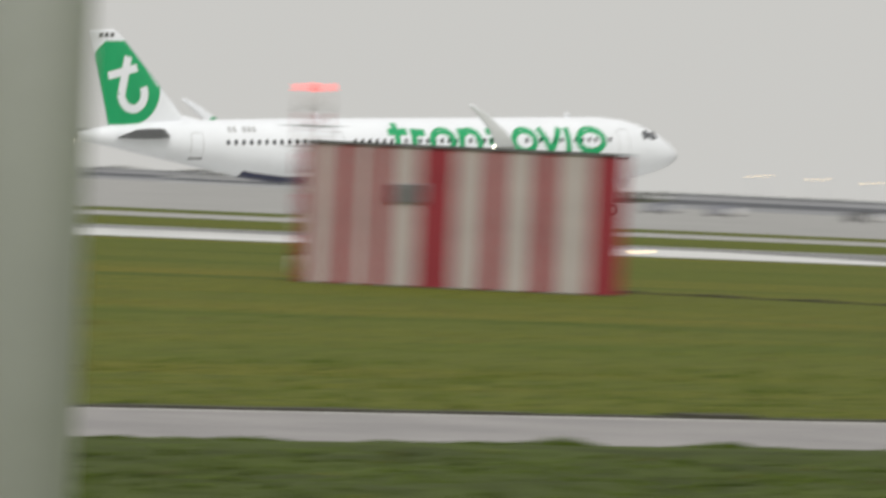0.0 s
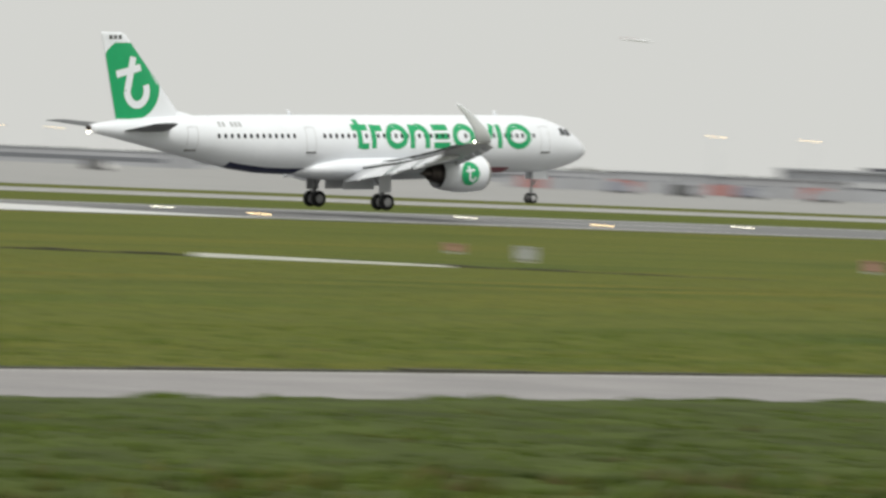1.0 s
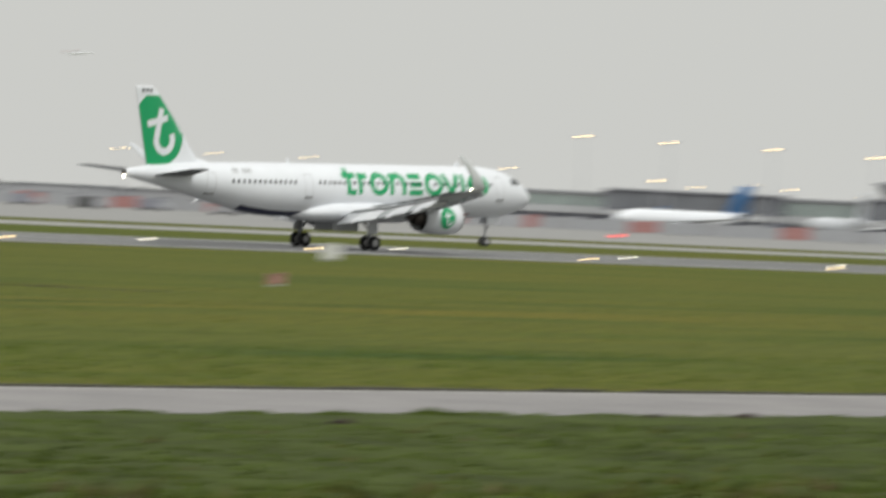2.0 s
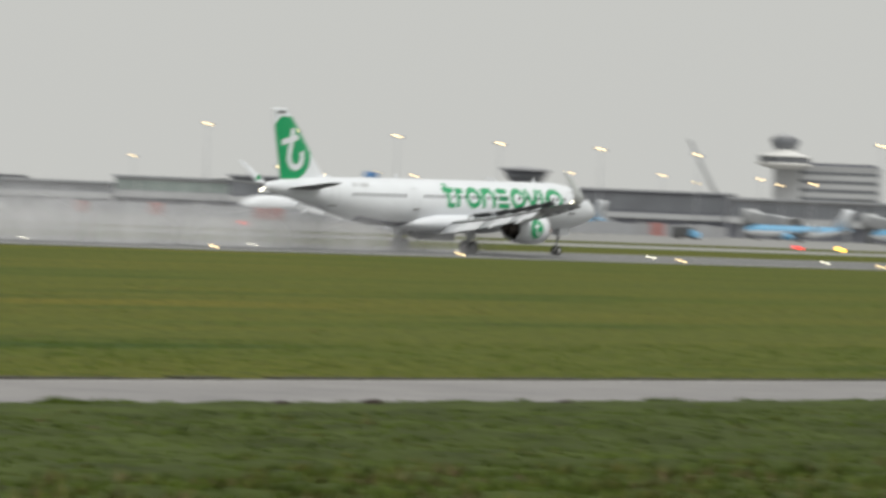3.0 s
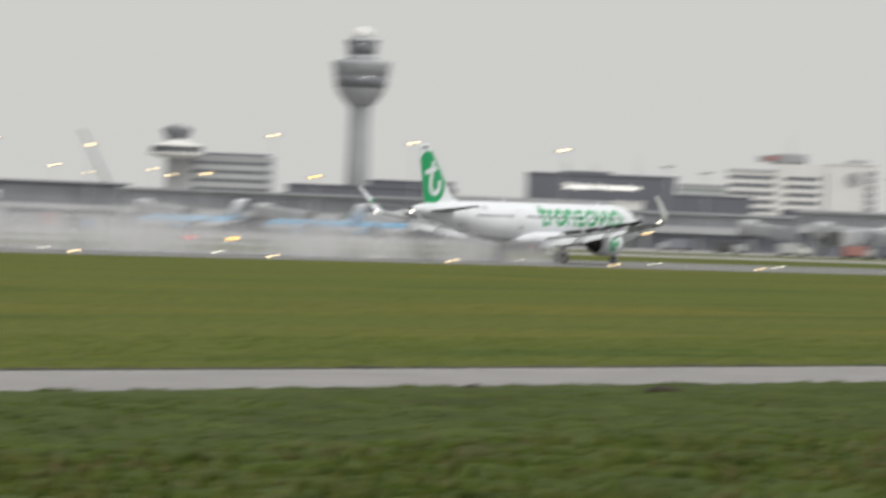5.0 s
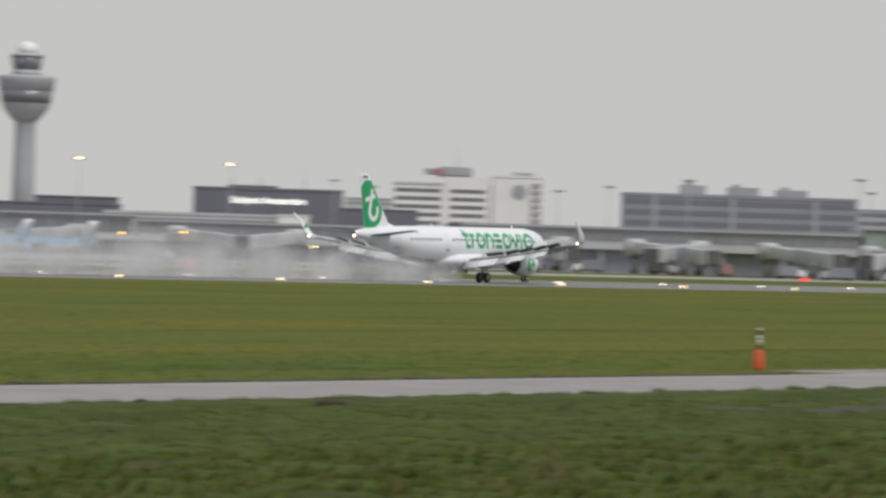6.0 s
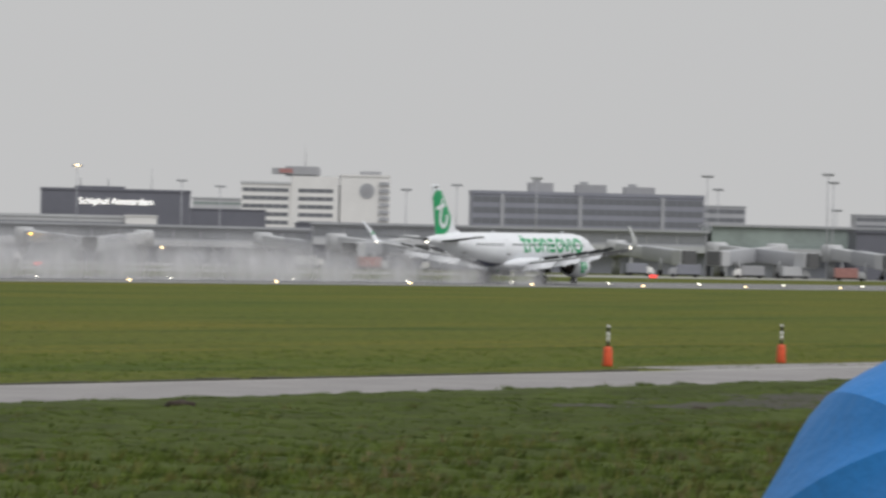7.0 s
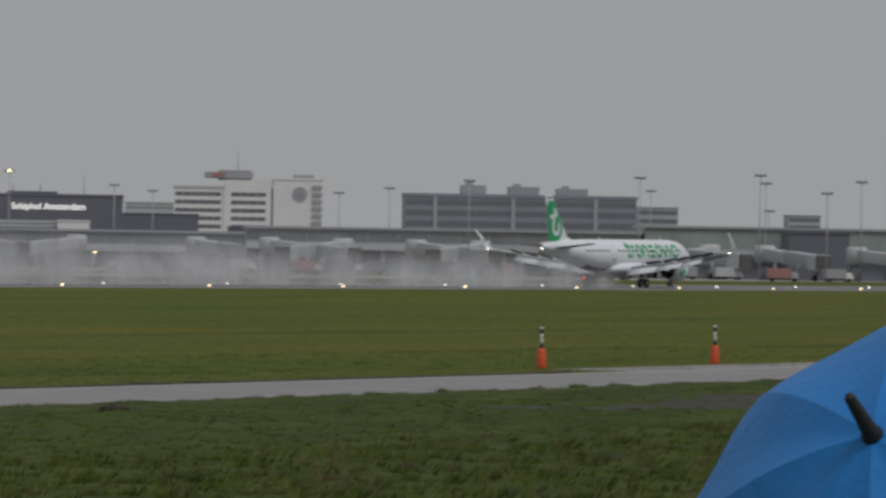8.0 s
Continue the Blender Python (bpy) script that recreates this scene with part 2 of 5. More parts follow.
def revolve(profile, axis="x", n=28, mats=None, at=(0, 0, 0), caps=True):
    """Rings of (along, radius) round an axis."""
    rings = []
    for s, r in profile:
        ring = []
        for k in range(n):
            c, d = r * math.cos(2 * math.pi * k / n), r * math.sin(2 * math.pi * k / n)
            q = {"x": (s, c, d), "y": (c, s, d), "z": (c, d, s)}[axis]
            ring.append((q[0] + at[0], q[1] + at[1], q[2] + at[2]))
        rings.append(ring)
    return loft(rings, caps=caps, mats=mats)


def foil(le, te, thick, z_te, n=14):
    """A wing section from leading to trailing edge point (x, y, z)."""
    le, te = Vector(le), Vector(te)
    up = Vector((0, 0, 1))
    ring = []
    for k in range(n):
        a = 2 * math.pi * k / n
        s = 0.5 - 0.5 * math.cos(a)
        h = math.sin(a) * thick * (1.25 - 0.75 * s) * (1 - 0.25 * (math.sin(a) < 0))
        ring.append(le.lerp(te, s) + up * h)
    return ring


# ---- ground, runway, roads ----
bm = bmesh.new()
bmesh.ops.create_grid(bm, x_segments=8, y_segments=8, size=4800)
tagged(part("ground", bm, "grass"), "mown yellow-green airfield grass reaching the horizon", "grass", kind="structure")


def slab(name, x0, x1, y0, y1, top, mat, label, category, base=-0.3):
    return tagged(part(name, cube(x0, x1, y0, y1, base, top), mat), label, category, kind="structure")


RUN_Y = 287.5
runway = slab("runway", -1500, 3200, RUN_Y - 27, RUN_Y + 27, 0.03, "asphalt", "wet dark grey asphalt runway with painted edge lines", "runway")
for y in (RUN_Y - 22.9, RUN_Y + 22.0):
    part("edge_line", cube(-1500, 3200, y, y + 0.9, 0.02, 0.036), "line_paint", runway)
for k in range(-10, 40):
    part("centre_dash", cube(60 * k, 60 * k + 30, RUN_Y - 0.4, RUN_Y + 0.4, 0.02, 0.036), "line_paint", runway)
# paler, smoother slab over the near part of the runway up to x 204
slab("runway_threshold", -1500, 204, RUN_Y - 26.8, RUN_Y + 8, 0.042, "concrete_wet", "pale smooth stretch of the runway", "runway")
taxiway = slab("taxiway", -1500, 3200, 384, 424, 0.03, "concrete", "pale wet concrete taxiway beyond the runway", "taxiway")
part("edge_line", cube(-1500, 3200, 388, 389, 0.02, 0.038), "line_paint", taxiway)
apron = slab("apron", -1500, 3600, 470, 2400, 0.03, "concrete", "wide wet concrete apron before the terminal", "apron")
road = slab("road", -300, 700, 63.6, 71.3, 0.012, "asphalt_road", "grey wet asphalt service road with worn edges", "road")
part("kerb_strip", cube(-300, 700, 71.3, 71.6, -0.2, 0.018), "concrete_pale", road, "pale concrete edge strip")
slab("road_layby", 155.95, 320, 71.55, 74.7, 0.014, "asphalt_road", "widened asphalt strip beside the service road", "road")

# raised lip in a dark colour that stands in for the grass edge's shade
turf = thing("turf_edge_shade", pose(0, 0, 0), "ragged turf edge along the service road, its shade put into a dark colour", "turf", kind="structure")
for k in range(120):
    x = -20 + 1.5 * k
    if x < 150:
        q = noise.noise(Vector((x * 0.6, 3, 1)))
        part("shade_sod", cube(x, x + 1.495, 71.62, 72.1 + 0.2 * q, -0.1, 0.055 + 0.05 * q), "mud", turf)


# ---- the airliner ----
# Local frame: x forward from the main gear, y to its left, z up from the ground.
CZ = 4.1
STATIONS = ((0.0, 0.04, 0.04, -0.52), (0.12, 0.26, 0.25, -0.51), (0.4, 0.52, 0.50, -0.48), (0.9, 0.85, 0.82, -0.42), (1.6, 1.17, 1.16, -0.33),
            (2.4, 1.42, 1.46, -0.24), (3.3, 1.64, 1.73, -0.15), (4.5, 1.84, 1.95, -0.06), (6.2, 1.96, 2.06, 0.0), (7.5, 1.975, 2.07, 0.0),
            (28.5, 1.975, 2.07, 0.0), (30.5, 1.95, 2.02, 0.05), (32.5, 1.87, 1.88, 0.17), (34.5, 1.72, 1.67, 0.35), (36.5, 1.50, 1.42, 0.56),
            (38.5, 1.24, 1.17, 0.75), (40.5, 0.94, 0.90, 0.92), (42.5, 0.60, 0.60, 1.05), (43.9, 0.34, 0.36, 1.10), (44.45, 0.24, 0.26, 1.12))


def hull(d):
    """Half width, half height and centre height of the fuselage d metres behind the nose."""
    for a, b in zip(STATIONS, STATIONS[1:]):
        if d <= b[0]:
            s = (d - a[0]) / (b[0] - a[0])
            return tuple(a[k] + s * (b[k] - a[k]) for k in (1, 2, 3))
    return STATIONS[-1][1:]


def skin(d, z, out=0.012, side=-1):
    """The point of the fuselage's side at d behind the nose and height z."""
    w, h, c = hull(d)
    t = max(-0.999, min(0.999, (z - CZ - c) / h))
    k = math.sqrt(1 - t * t)
    n = Vector((0, side * k / w, t / h)).normalized()
    return Vector((22 - d, side * w * k, z)) + n * out


SPOILERS = []
MAIN_GEAR = []
NOSE_GEAR = []


def airliner():
    root = thing("airliner", Matrix.Identity(4), "white twin-engine jet airliner with green markings, landing gear down", "airplane")
    # fuselage
    ds = sorted({s[0] for s in STATIONS} | {6.2 + 0.4 * k for k in range(70)})
    n = 48
    rings = []
    for d in ds:
        w, h, c = hull(d)
        rings.append([(22 - d, w * math.sin(2 * math.pi * j / n), CZ + c + h * math.cos(2 * math.pi * j / n)) for j in range(n)])

    def paint(i, j):
        low = math.cos(2 * math.pi * (j + 0.5) / n) < -0.80
        if low and 8.0 < ds[i] < 16:
            return 2
        return 1 if low and 21 < ds[i] < 33.2 else 0
    part("fuselage", loft(rings, mats=paint), ["paint_white", "paint_navy", "paint_red"], root)
    part("exhaust", revolve([(0, 0.20), (-0.25, 0.17), (-0.1, 0.13)], at=(22 - 44.4, 0, CZ + 1.12), n=16), "hot_metal", root, "dark exhaust at the tail cone")
    part("tail_light", revolve([(0, 0.02), (-0.1, 0.11), (-0.2, 0.03)], at=(22 - 44.55, -0.1, CZ + 0.85), n=10), "lamp_white", root, "lit white tail light")
    # wing to body fairing
    fr = []
    for d, w, zl, zh in ((12.6, 0.3, 2.3, 2.6), (14, 1.5, 1.75, 3.0), (16, 2.15, 1.6, 3.3), (20, 2.35, 1.55, 3.45), (24, 2.3, 1.6, 3.35), (26, 1.9, 1.75, 3.0), (27.2, 1.0, 2.0, 2.75), (27.9, 0.2, 2.2, 2.5)):
        m, h = (zl + zh) / 2, (zh - zl) / 2
        fr.append([(22 - d, w * math.copysign(abs(math.sin(a)) ** 0.7, math.sin(a)), m + h * math.cos(a)) for a in (2 * math.pi * k / 24 for k in range(24))])
    part("wing_fairing", loft(fr), "paint_white", root)
    # windows and doors on both sides
    for side in (-1, 1):
        d = 6.5
        while d < 35.2:
            if not (25.9 < d < 28.0 or 13.4 < d < 14.2):
                bm = bmesh.new()
                pts = [skin(d + 0.13 * math.cos(a), 4.72 + 0.18 * math.sin(a), 0.014, side) for a in (2 * math.pi * k / 8 for k in range(8))]
                f = bm.faces.new([bm.verts.new(p) for p in pts])
                bmesh.ops.solidify(bm, geom=[f], thickness=0.02)
                part("cabin_window", bm, "dark_glass", root)
            d += 0.533
        for d, z0, z1, w in ((5.35, 3.55, 5.4, 0.45), (26.9, 3.6, 5.35, 0.42), (36.8, 3.75, 5.35, 0.42)):
            bm = bmesh.new()
            outer, inner = [], []
            for k in range(20):
                g = 2 * math.pi * (k + 0.5) / 20
                c, q = math.cos(g), math.sin(g)
                m = max(abs(c), abs(q)) ** 0.85
                for l, f in ((outer, 1.0), (inner, 0.92)):
                    l.append(skin(d + w * f * c / m, (z0 + z1) / 2 + (z1 - z0) / 2 * (f + (0.04 if f < 1 else 0)) * q / m, 0.012, side))
            loft([outer, inner], caps=False, bm=bm)
            part("cabin_door", bm, "wing_grey", root, "outlined cabin door")
            part("door_sill", tube(skin(d - w, z0 - 0.02, 0.02, side), skin(d + w, z0 - 0.02, 0.02, side), 0.05, n=6), "steel_dark", root)
        # registration as plain bars
        for k in range(6):
            if k != 2:
                bm = bmesh.new()
                a = 34.6 - 0.34 * k
                bm.faces.new([bm.verts.new(skin(*q, 0.013, side)) for q in ((a, 5.35), (a - 0.24, 5.35), (a - 0.24, 5.68), (a, 5.68))])
                part("marking_bar", bm, "wing_grey", root)
        # cockpit panes
        for d0, d1, za, zb in ((2.3, 2.95, 4.72, 5.18), (3.05, 3.6, 4.78, 5.28)):
            bm = bmesh.new()
            rows = [[skin(d0 + (d1 - d0) * s / 3, za + (zb - za) * v / 3 - 0.02 * s, 0.02, side) for s in range(4)] for v in range(4)]
            loft(rows, closed=False, bm=bm)
            part("cockpit_window", bm, "dark_glass", root, "dark cockpit pane")
    bm = bmesh.new()
    rows = []
    for k in range(9):
        a = -0.95 + 1.9 * k / 8
        rows.append([(22 - (1.62 + 0.55 * a * a) + 0.03, 1.02 * math.sin(a), CZ + 0.66 - 0.05 * a * a), (22 - (2.2 + 0.5 * a * a) + 0.03, 1.15 * math.sin(a), CZ + 1.13 - 0.1 * a * a)])
    loft(rows, closed=False, bm=bm)
    part("windscreen", bm, "dark_glass", root, "dark cockpit windscreen")

    # side marking: a row of plain green shapes
    def stroke(pts, w, side):
        bm = bmesh.new()
        lo, hi = [], []
        for k, (d, z) in enumerate(pts):
            a, b = pts[max(k - 1, 0)], pts[min(k + 1, len(pts) - 1)]
            t = Vector((b[0] - a[0], b[1] - a[1])).normalized()
            lo.append(skin(d - t.y * w / 2, z + t.x * w / 2, 0.016, side))
            hi.append(skin(d + t.y * w / 2, z - t.x * w / 2, 0.016, side))
        loft([lo, hi], closed=False, bm=bm)
        return bm

    def line(a, b, c, e, n=8):
        return [(a + (c - a) * k / n, b + (e - b) * k / n) for k in range(n + 1)]

    def arc(d, z, r, rz, a0, a1, n=20):
        return [(d - r * math.cos(radians(a0 + (a1 - a0) * k / n)), z + rz * math.sin(radians(a0 + (a1 - a0) * k / n))) for k in range(n + 1)]
    zb, zm, w = 3.85, 4.68, 0.42
    for side in (-1, 1):
        shapes = []
        shapes += [line(22.55, 5.85, 22.55, zb), line(23.15, 5.30, 21.75, 5.30), line(22.45, zb + 0.15, 21.75, zb + 0.15)]
        shapes += [line(21.30, 5.5, 21.30, zb), line(21.15, 5.25, 20.45, 5.25)]
        shapes += [arc(19.20, zm, 0.80, 0.68, 0, 360, 28)]
        shapes += [line(17.80, 5.5, 17.80, zb), arc(17.12, 4.65, 0.68, 0.70, 0, 180), line(16.44, 4.7, 16.44, zb)]
        shapes += [line(15.85, 5.3, 14.45, 5.3), line(15.75, 4.68, 14.45, 4.68), line(15.85, 4.05, 14.35, 4.05)]
        shapes += [arc(13.05, zm, 0.82, 0.68, 0, 360, 28)]
        shapes += [line(11.85, 5.5, 11.05, 4.0), line(10.25, 5.5, 11.05, 4.0)]
        shapes += [line(9.72, 5.5, 9.72, zb)]
        shapes += [arc(7.95, zm, 0.98, 0.70, 0, 360, 28)]
        for s in shapes:
            part("marking", stroke(s, w, side), "paint_green", root, "green painted shape")

    # fin
    fin = []
    def fin_edge(z):
        s = (z - 5.6) / (11.7 - 5.6)
        return 36.4 + s * (41.7 - 36.4), 42.3 + s * (43.6 - 42.3)
    zs = [5.3, 5.6, 6.5, 8, 9.5, 11, 11.55, 11.72]
    for z in zs:
        a, b = fin_edge(z)
        if z > 11.6:
            a += 0.25
        t = 0.11 * (b - a) * 0.5
        ring = []
        for k in range(16):
            g = 2 * math.pi * k / 16
            s = 0.5 - 0.5 * math.cos(g)
            ring.append((22 - (a + s * (b - a)), math.sin(g) * t * (1.25 - 0.75 * s) * 0.8, z))
        fin.append(ring)
    finob = part("fin", loft(fin), "paint_white", root)
    part("fin_fillet", loft([[(22 - 34.6, 0.02, 6.0), (22 - 34.6, -0.02, 6.0), (22 - 34.6, -0.02, 5.7), (22 - 34.6, 0.02, 5.7)],
                             [(22 - 35.8, 0.06, 6.09), (22 - 35.8, -0.06, 6.09), (22 - 35.8, -0.2, 5.6), (22 - 35.8, 0.2, 5.6)],
                             [(22 - 37.0, 0.10, 6.38), (22 - 37.0, -0.10, 6.38), (22 - 37.0, -0.3, 5.5), (22 - 37.0, 0.3, 5.5)],
                             [(22 - 40.0, 0.05, 6.4), (22 - 40.0, -0.05, 6.4), (22 - 40.0, -0.25, 5.5), (22 - 40.0, 0.25, 5.5)]]), "paint_white", root)

    def fin_y(d, z):
        a, b = fin_edge(z)
        s = max(0.001, min(0.999, (d - a) / (b - a)))
        g = math.acos(1 - 2 * s)
        return math.sin(g) * 0.11 * (b - a) * 0.5 * (1.25 - 0.75 * s) * 0.8
    for side in (-1, 1):
        # green field following the fin's edges, round below
        rows = []
        for k in range(25):
            z = 5.85 + (11.0 - 5.85) * k / 24
            a, b = fin_edge(z)
            a, b = a + 0.05, b - 0.05
            if z < 8.2:
                q = min(1.0, (8.2 - z) / 2.4)
                a = 40.9 - (40.9 - fin_edge(8.2)[0] - 0.05) * math.sqrt(1 - q * q)
            if z > 10.2:
                b = min(b, b - (z - 10.2) ** 1.4 * 1.25)
            rows.append([(22 - (a + (b - a) * s / 8), side * (fin_y(a + (b - a) * s / 8, z) + 0.012), z) for s in range(9)])
        bm = bmesh.new()
        loft(rows, closed=False, bm=bm)
        part("fin_marking", bm, "paint_green", finob, "green painted field")
        for k in range(3):
            part("marking_bar", cube(22 - 42.95 + 0.38 * k, 22 - 42.7 + 0.38 * k, side * 0.075 - 0.03, side * 0.075 + 0.03, 11.25, 11.5), "wing_dark", finob)
        for pts, ww in ((line(40.98, 10.05, 41.45, 7.75), 0.52), (line(42.35, 8.85, 40.35, 9.35), 0.48), (arc(40.66, 7.75, -0.80, 0.95, 0, -205), 0.52)):
            bm = bmesh.new()
            lo, hi = [], []
            for k, (d, z) in enumerate(pts):
                a, b = pts[max(k - 1, 0)], pts[min(k + 1, len(pts) - 1)]
                t = Vector((b[0] - a[0], b[1] - a[1])).normalized()
                for l, s in ((lo, -1), (hi, 1)):
                    dd, zz = d + s * t.y * ww / 2, z - s * t.x * ww / 2
                    l.append((22 - dd, side * (fin_y(dd, zz) + 0.024), zz))
            loft([lo, hi], closed=False, bm=bm)
            part("fin_marking", bm, "paint_white", finob, "white painted shape")
    # horizontal tail
    for side in (-1, 1):
        rows = [foil((22 - (38.2 + 0.62 * (y - 0.6)), side * y, 5.0 + 0.1 * y), (22 - (42.0 + 0.30 * (y - 0.6)), side * y, 5.0 + 0.1 * y), 0.17 * (1 - 0.1 * y) + 0.02, 0) for y in (0.5, 2.5, 4.5, 6.0, 6.22)]
        part("tailplane", loft(rows), "wing_dark", root, "grey tailplane")

    # wings
    def wing_z(y):
        return 2.62 + 0.095 * (y - 2) + 0.0028 * (y - 2) ** 2
    def le(y):
        return 15.4 + 0.53 * (y - 2)
    def te(y):
        return 22.6 + 0.05 * (y - 2) if y < 6.4 else 22.82 + (y - 6.4) * 0.235
    for side in (-1, 1):
        rows = [foil((22 - le(y), side * y, wing_z(y)), (22 - te(y), side * y, wing_z(y) - 0.12), 0.055 * (te(y) - le(y)) + 0.02, 0, 18) for y in (1.5, 4, 6.4, 9, 12, 15, 16.6, 17.0)]
        wing = part("wing", loft(rows), "wing_grey", root)
        # drooped slat along the leading edge
        for y0, y1 in ((2.8, 5.0), (6.6, 9.2), (9.3, 11.8), (11.9, 14.2), (14.3, 16.4)):
            rows = [foil((22 - le(y) + 0.42, side * y, wing_z(y) - 0.30), (22 - le(y) - 0.30, side * y, wing_z(y) + 0.12), 0.09, 0, 10) for y in (y0, y1)]
            part("slat", loft(rows), "flap_white", wing)
        # flaps lowered behind the wing
        for y0, y1 in ((2.2, 6.3), (6.5, 10.2), (10.3, 13.2)):
            rows = []
            for y in (y0, y1):
                c = 1.75 - 0.06 * y
                rows.append(foil((22 - te(y) + 0.1, side * y, wing_z(y) - 0.28), (22 - te(y) - c, side * y, wing_z(y) - 0.28 - 0.55 * c), 0.13, 0, 12))
            part("flap", loft(rows), "flap_white", wing, "lowered white flap")
        for y0, y1 in ((13.4, 16.3),):
            rows = [foil((22 - te(y) + 0.5, side * y, wing_z(y) - 0.02), (22 - te(y) - 0.15, side * y, wing_z(y) - 0.10), 0.06, 0, 10) for y in (y0, y1)]
            part("aileron", loft(rows), "wing_dark", wing)
        for y in (4.2, 8.4, 12.0):
            c = wing_z(y)
            rows = []
            for d, r, dz in ((te(y) - 2.2, 0.05, -0.25), (te(y) - 1.2, 0.24, -0.42), (te(y) + 0.2, 0.28, -0.62), (te(y) + 1.3, 0.18, -0.95), (te(y) + 1.9, 0.03, -1.15)):
                rows.append([(22 - d, side * (y + 0.6 * r * math.cos(a)), c + dz + r * math.sin(a)) for a in (2 * math.pi * k / 12 for k in range(12))])
            part("flap_fairing", loft(rows), "flap_white", wing, "flap track fairing")
        # spoilers, hinged on the wing's upper side
        for y0, y1 in ((4.2, 6.3), (6.8, 8.6), (8.8, 10.6), (10.8, 12.6), (12.8, 14.4)):
            ym = (y0 + y1) / 2
            rows = []
            for y in (y0, y1):
                e, q = (te(ym) - te(y)) * 0.9, wing_z(y) - wing_z(ym)
                rows.append([(e, side * (y - ym), q + 0.03), (e - 0.66, side * (y - ym), q + 0.02), (e - 0.66, side * (y - ym), q), (e, side * (y - ym), q - 0.02)])
            sp = part("spoiler", loft(rows), "wing_dark", wing, "dark hinged spoiler panel")
            SPOILERS.append((sp, (22 - te(ym) + 1.0, side * ym, wing_z(ym) + 0.14)))
        # sharklet
        rows = []
        for y, z, d0, ch in ((16.9, 0, 23.3, 1.5), (17.3, 0.12, 23.65, 1.42), (17.55, 0.45, 23.95, 1.32), (17.68, 1.0, 24.5, 1.15), (17.85, 1.9, 25.75, 0.85), (17.95, 2.45, 26.75, 0.5), (17.97, 2.58, 27.05, 0.25)):
            lean = min(1.0, z / 0.6)
            ring = []
            for k in range(12):
                g = 2 * math.pi * k / 12
                s = 0.5 - 0.5 * math.cos(g)
                h = math.sin(g) * 0.05 * ch
                ring.append((22 - (d0 + s * ch), side * (y - lean * h), wing_z(17) + z + (1 - lean) * h))
            rows.append(ring)
        sh = part("sharklet", loft(rows), "paint_white", wing, "upswept white wing tip")
        part("marking", revolve([(0, 0.3), (0.01, 0.28)], "y", 14, at=(22 - 25.1, side * 17.62 - 0.02, wing_z(17) + 1.05)), "paint_green", sh)
        part("wing_tip_light", revolve([(0, 0.02), (-0.06, 0.09), (-0.12, 0.02)], at=(22 - 24.95, side * 17.2, wing_z(17)), n=8), "lamp_white", sh, "lit white light")
        # engine
        y = 5.75 * side
        prof = [(-0.35, 0.90), (-0.12, 1.0), (0.0, 1.08), (-0.02, 1.16), (-0.25, 1.26), (-1.2, 1.34), (-2.4, 1.32), (-3.4, 1.18), (-4.0, 1.05), (-4.02, 1.0), (-3.2, 0.98)]
        eng = part("engine", revolve(prof, at=(22 - 14.75, y, 2.2), n=36, caps=False), "paint_white", root)
        part("intake_ring", revolve([(0.03, 1.06), (0.05, 1.11), (-0.02, 1.17), (-0.22, 1.262), (-0.22, 1.25)], at=(22 - 14.75, y, 2.2), n=36, caps=False), "bare_metal", eng, "bare metal intake lip")
        part("fan", revolve([(-0.45, 0.94), (-0.6, 0.3), (-0.2, 0.02)], at=(22 - 14.75, y, 2.2), n=30), "engine_black", eng)
        part("bypass_duct", revolve([(-3.1, 0.99), (-3.15, 0.4)], at=(22 - 14.75, y, 2.2), n=30, caps=False), "engine_black", eng)
        part("core_nozzle", revolve([(-3.0, 0.72), (-3.9, 0.68), (-4.7, 0.50), (-4.72, 0.44), (-4.2, 0.44)], at=(22 - 14.75, y, 2.2), n=28, caps=False), "hot_metal", eng, "dark metal core nozzle")
        part("exhaust_cone", revolve([(-4.2, 0.36), (-4.8, 0.30), (-5.5, 0.05)], at=(22 - 14.75, y, 2.2), n=20), "hot_metal", eng)
        for s in (-1, 1):
            def cowl(dx, dz, out):
                q = max(-0.99, min(0.99, dz / 1.335))
                return (22 - 16.75 + dx, y + s * (1.335 + out) * math.sqrt(1 - q * q), 2.2 + (1.335 + out) * q)
            bm = bmesh.new()
            loft([[cowl(0.82 * r * math.cos(g), 0.82 * r * math.sin(g), 0.02) for g in (2 * math.pi * k / 24 for k in range(24))] for r in (1.0, 0.66, 0.33, 0.02)], caps=False, bm=bm)
            part("marking", bm, "paint_green", eng, "green painted disc")
            for pts in (line(-0.12, 0.52, -0.05, -0.2, 6), line(-0.42, 0.18, 0.34, 0.26, 6), arc(0.2, -0.2, 0.26, 0.28, 0, -180, 10)):
                lo, hi = [], []
                for k, (u, v) in enumerate(pts):
                    p0, p1 = pts[max(k - 1, 0)], pts[min(k + 1, len(pts) - 1)]
                    t = Vector((p1[0] - p0[0], p1[1] - p0[1])).normalized()
                    lo.append(cowl(u - t.y * 0.075, v + t.x * 0.075, 0.032))
                    hi.append(cowl(u + t.y * 0.075, v - t.x * 0.075, 0.032))
                bm = bmesh.new()
                loft([lo, hi], closed=False, bm=bm)
                part("marking", bm, "paint_white", eng)
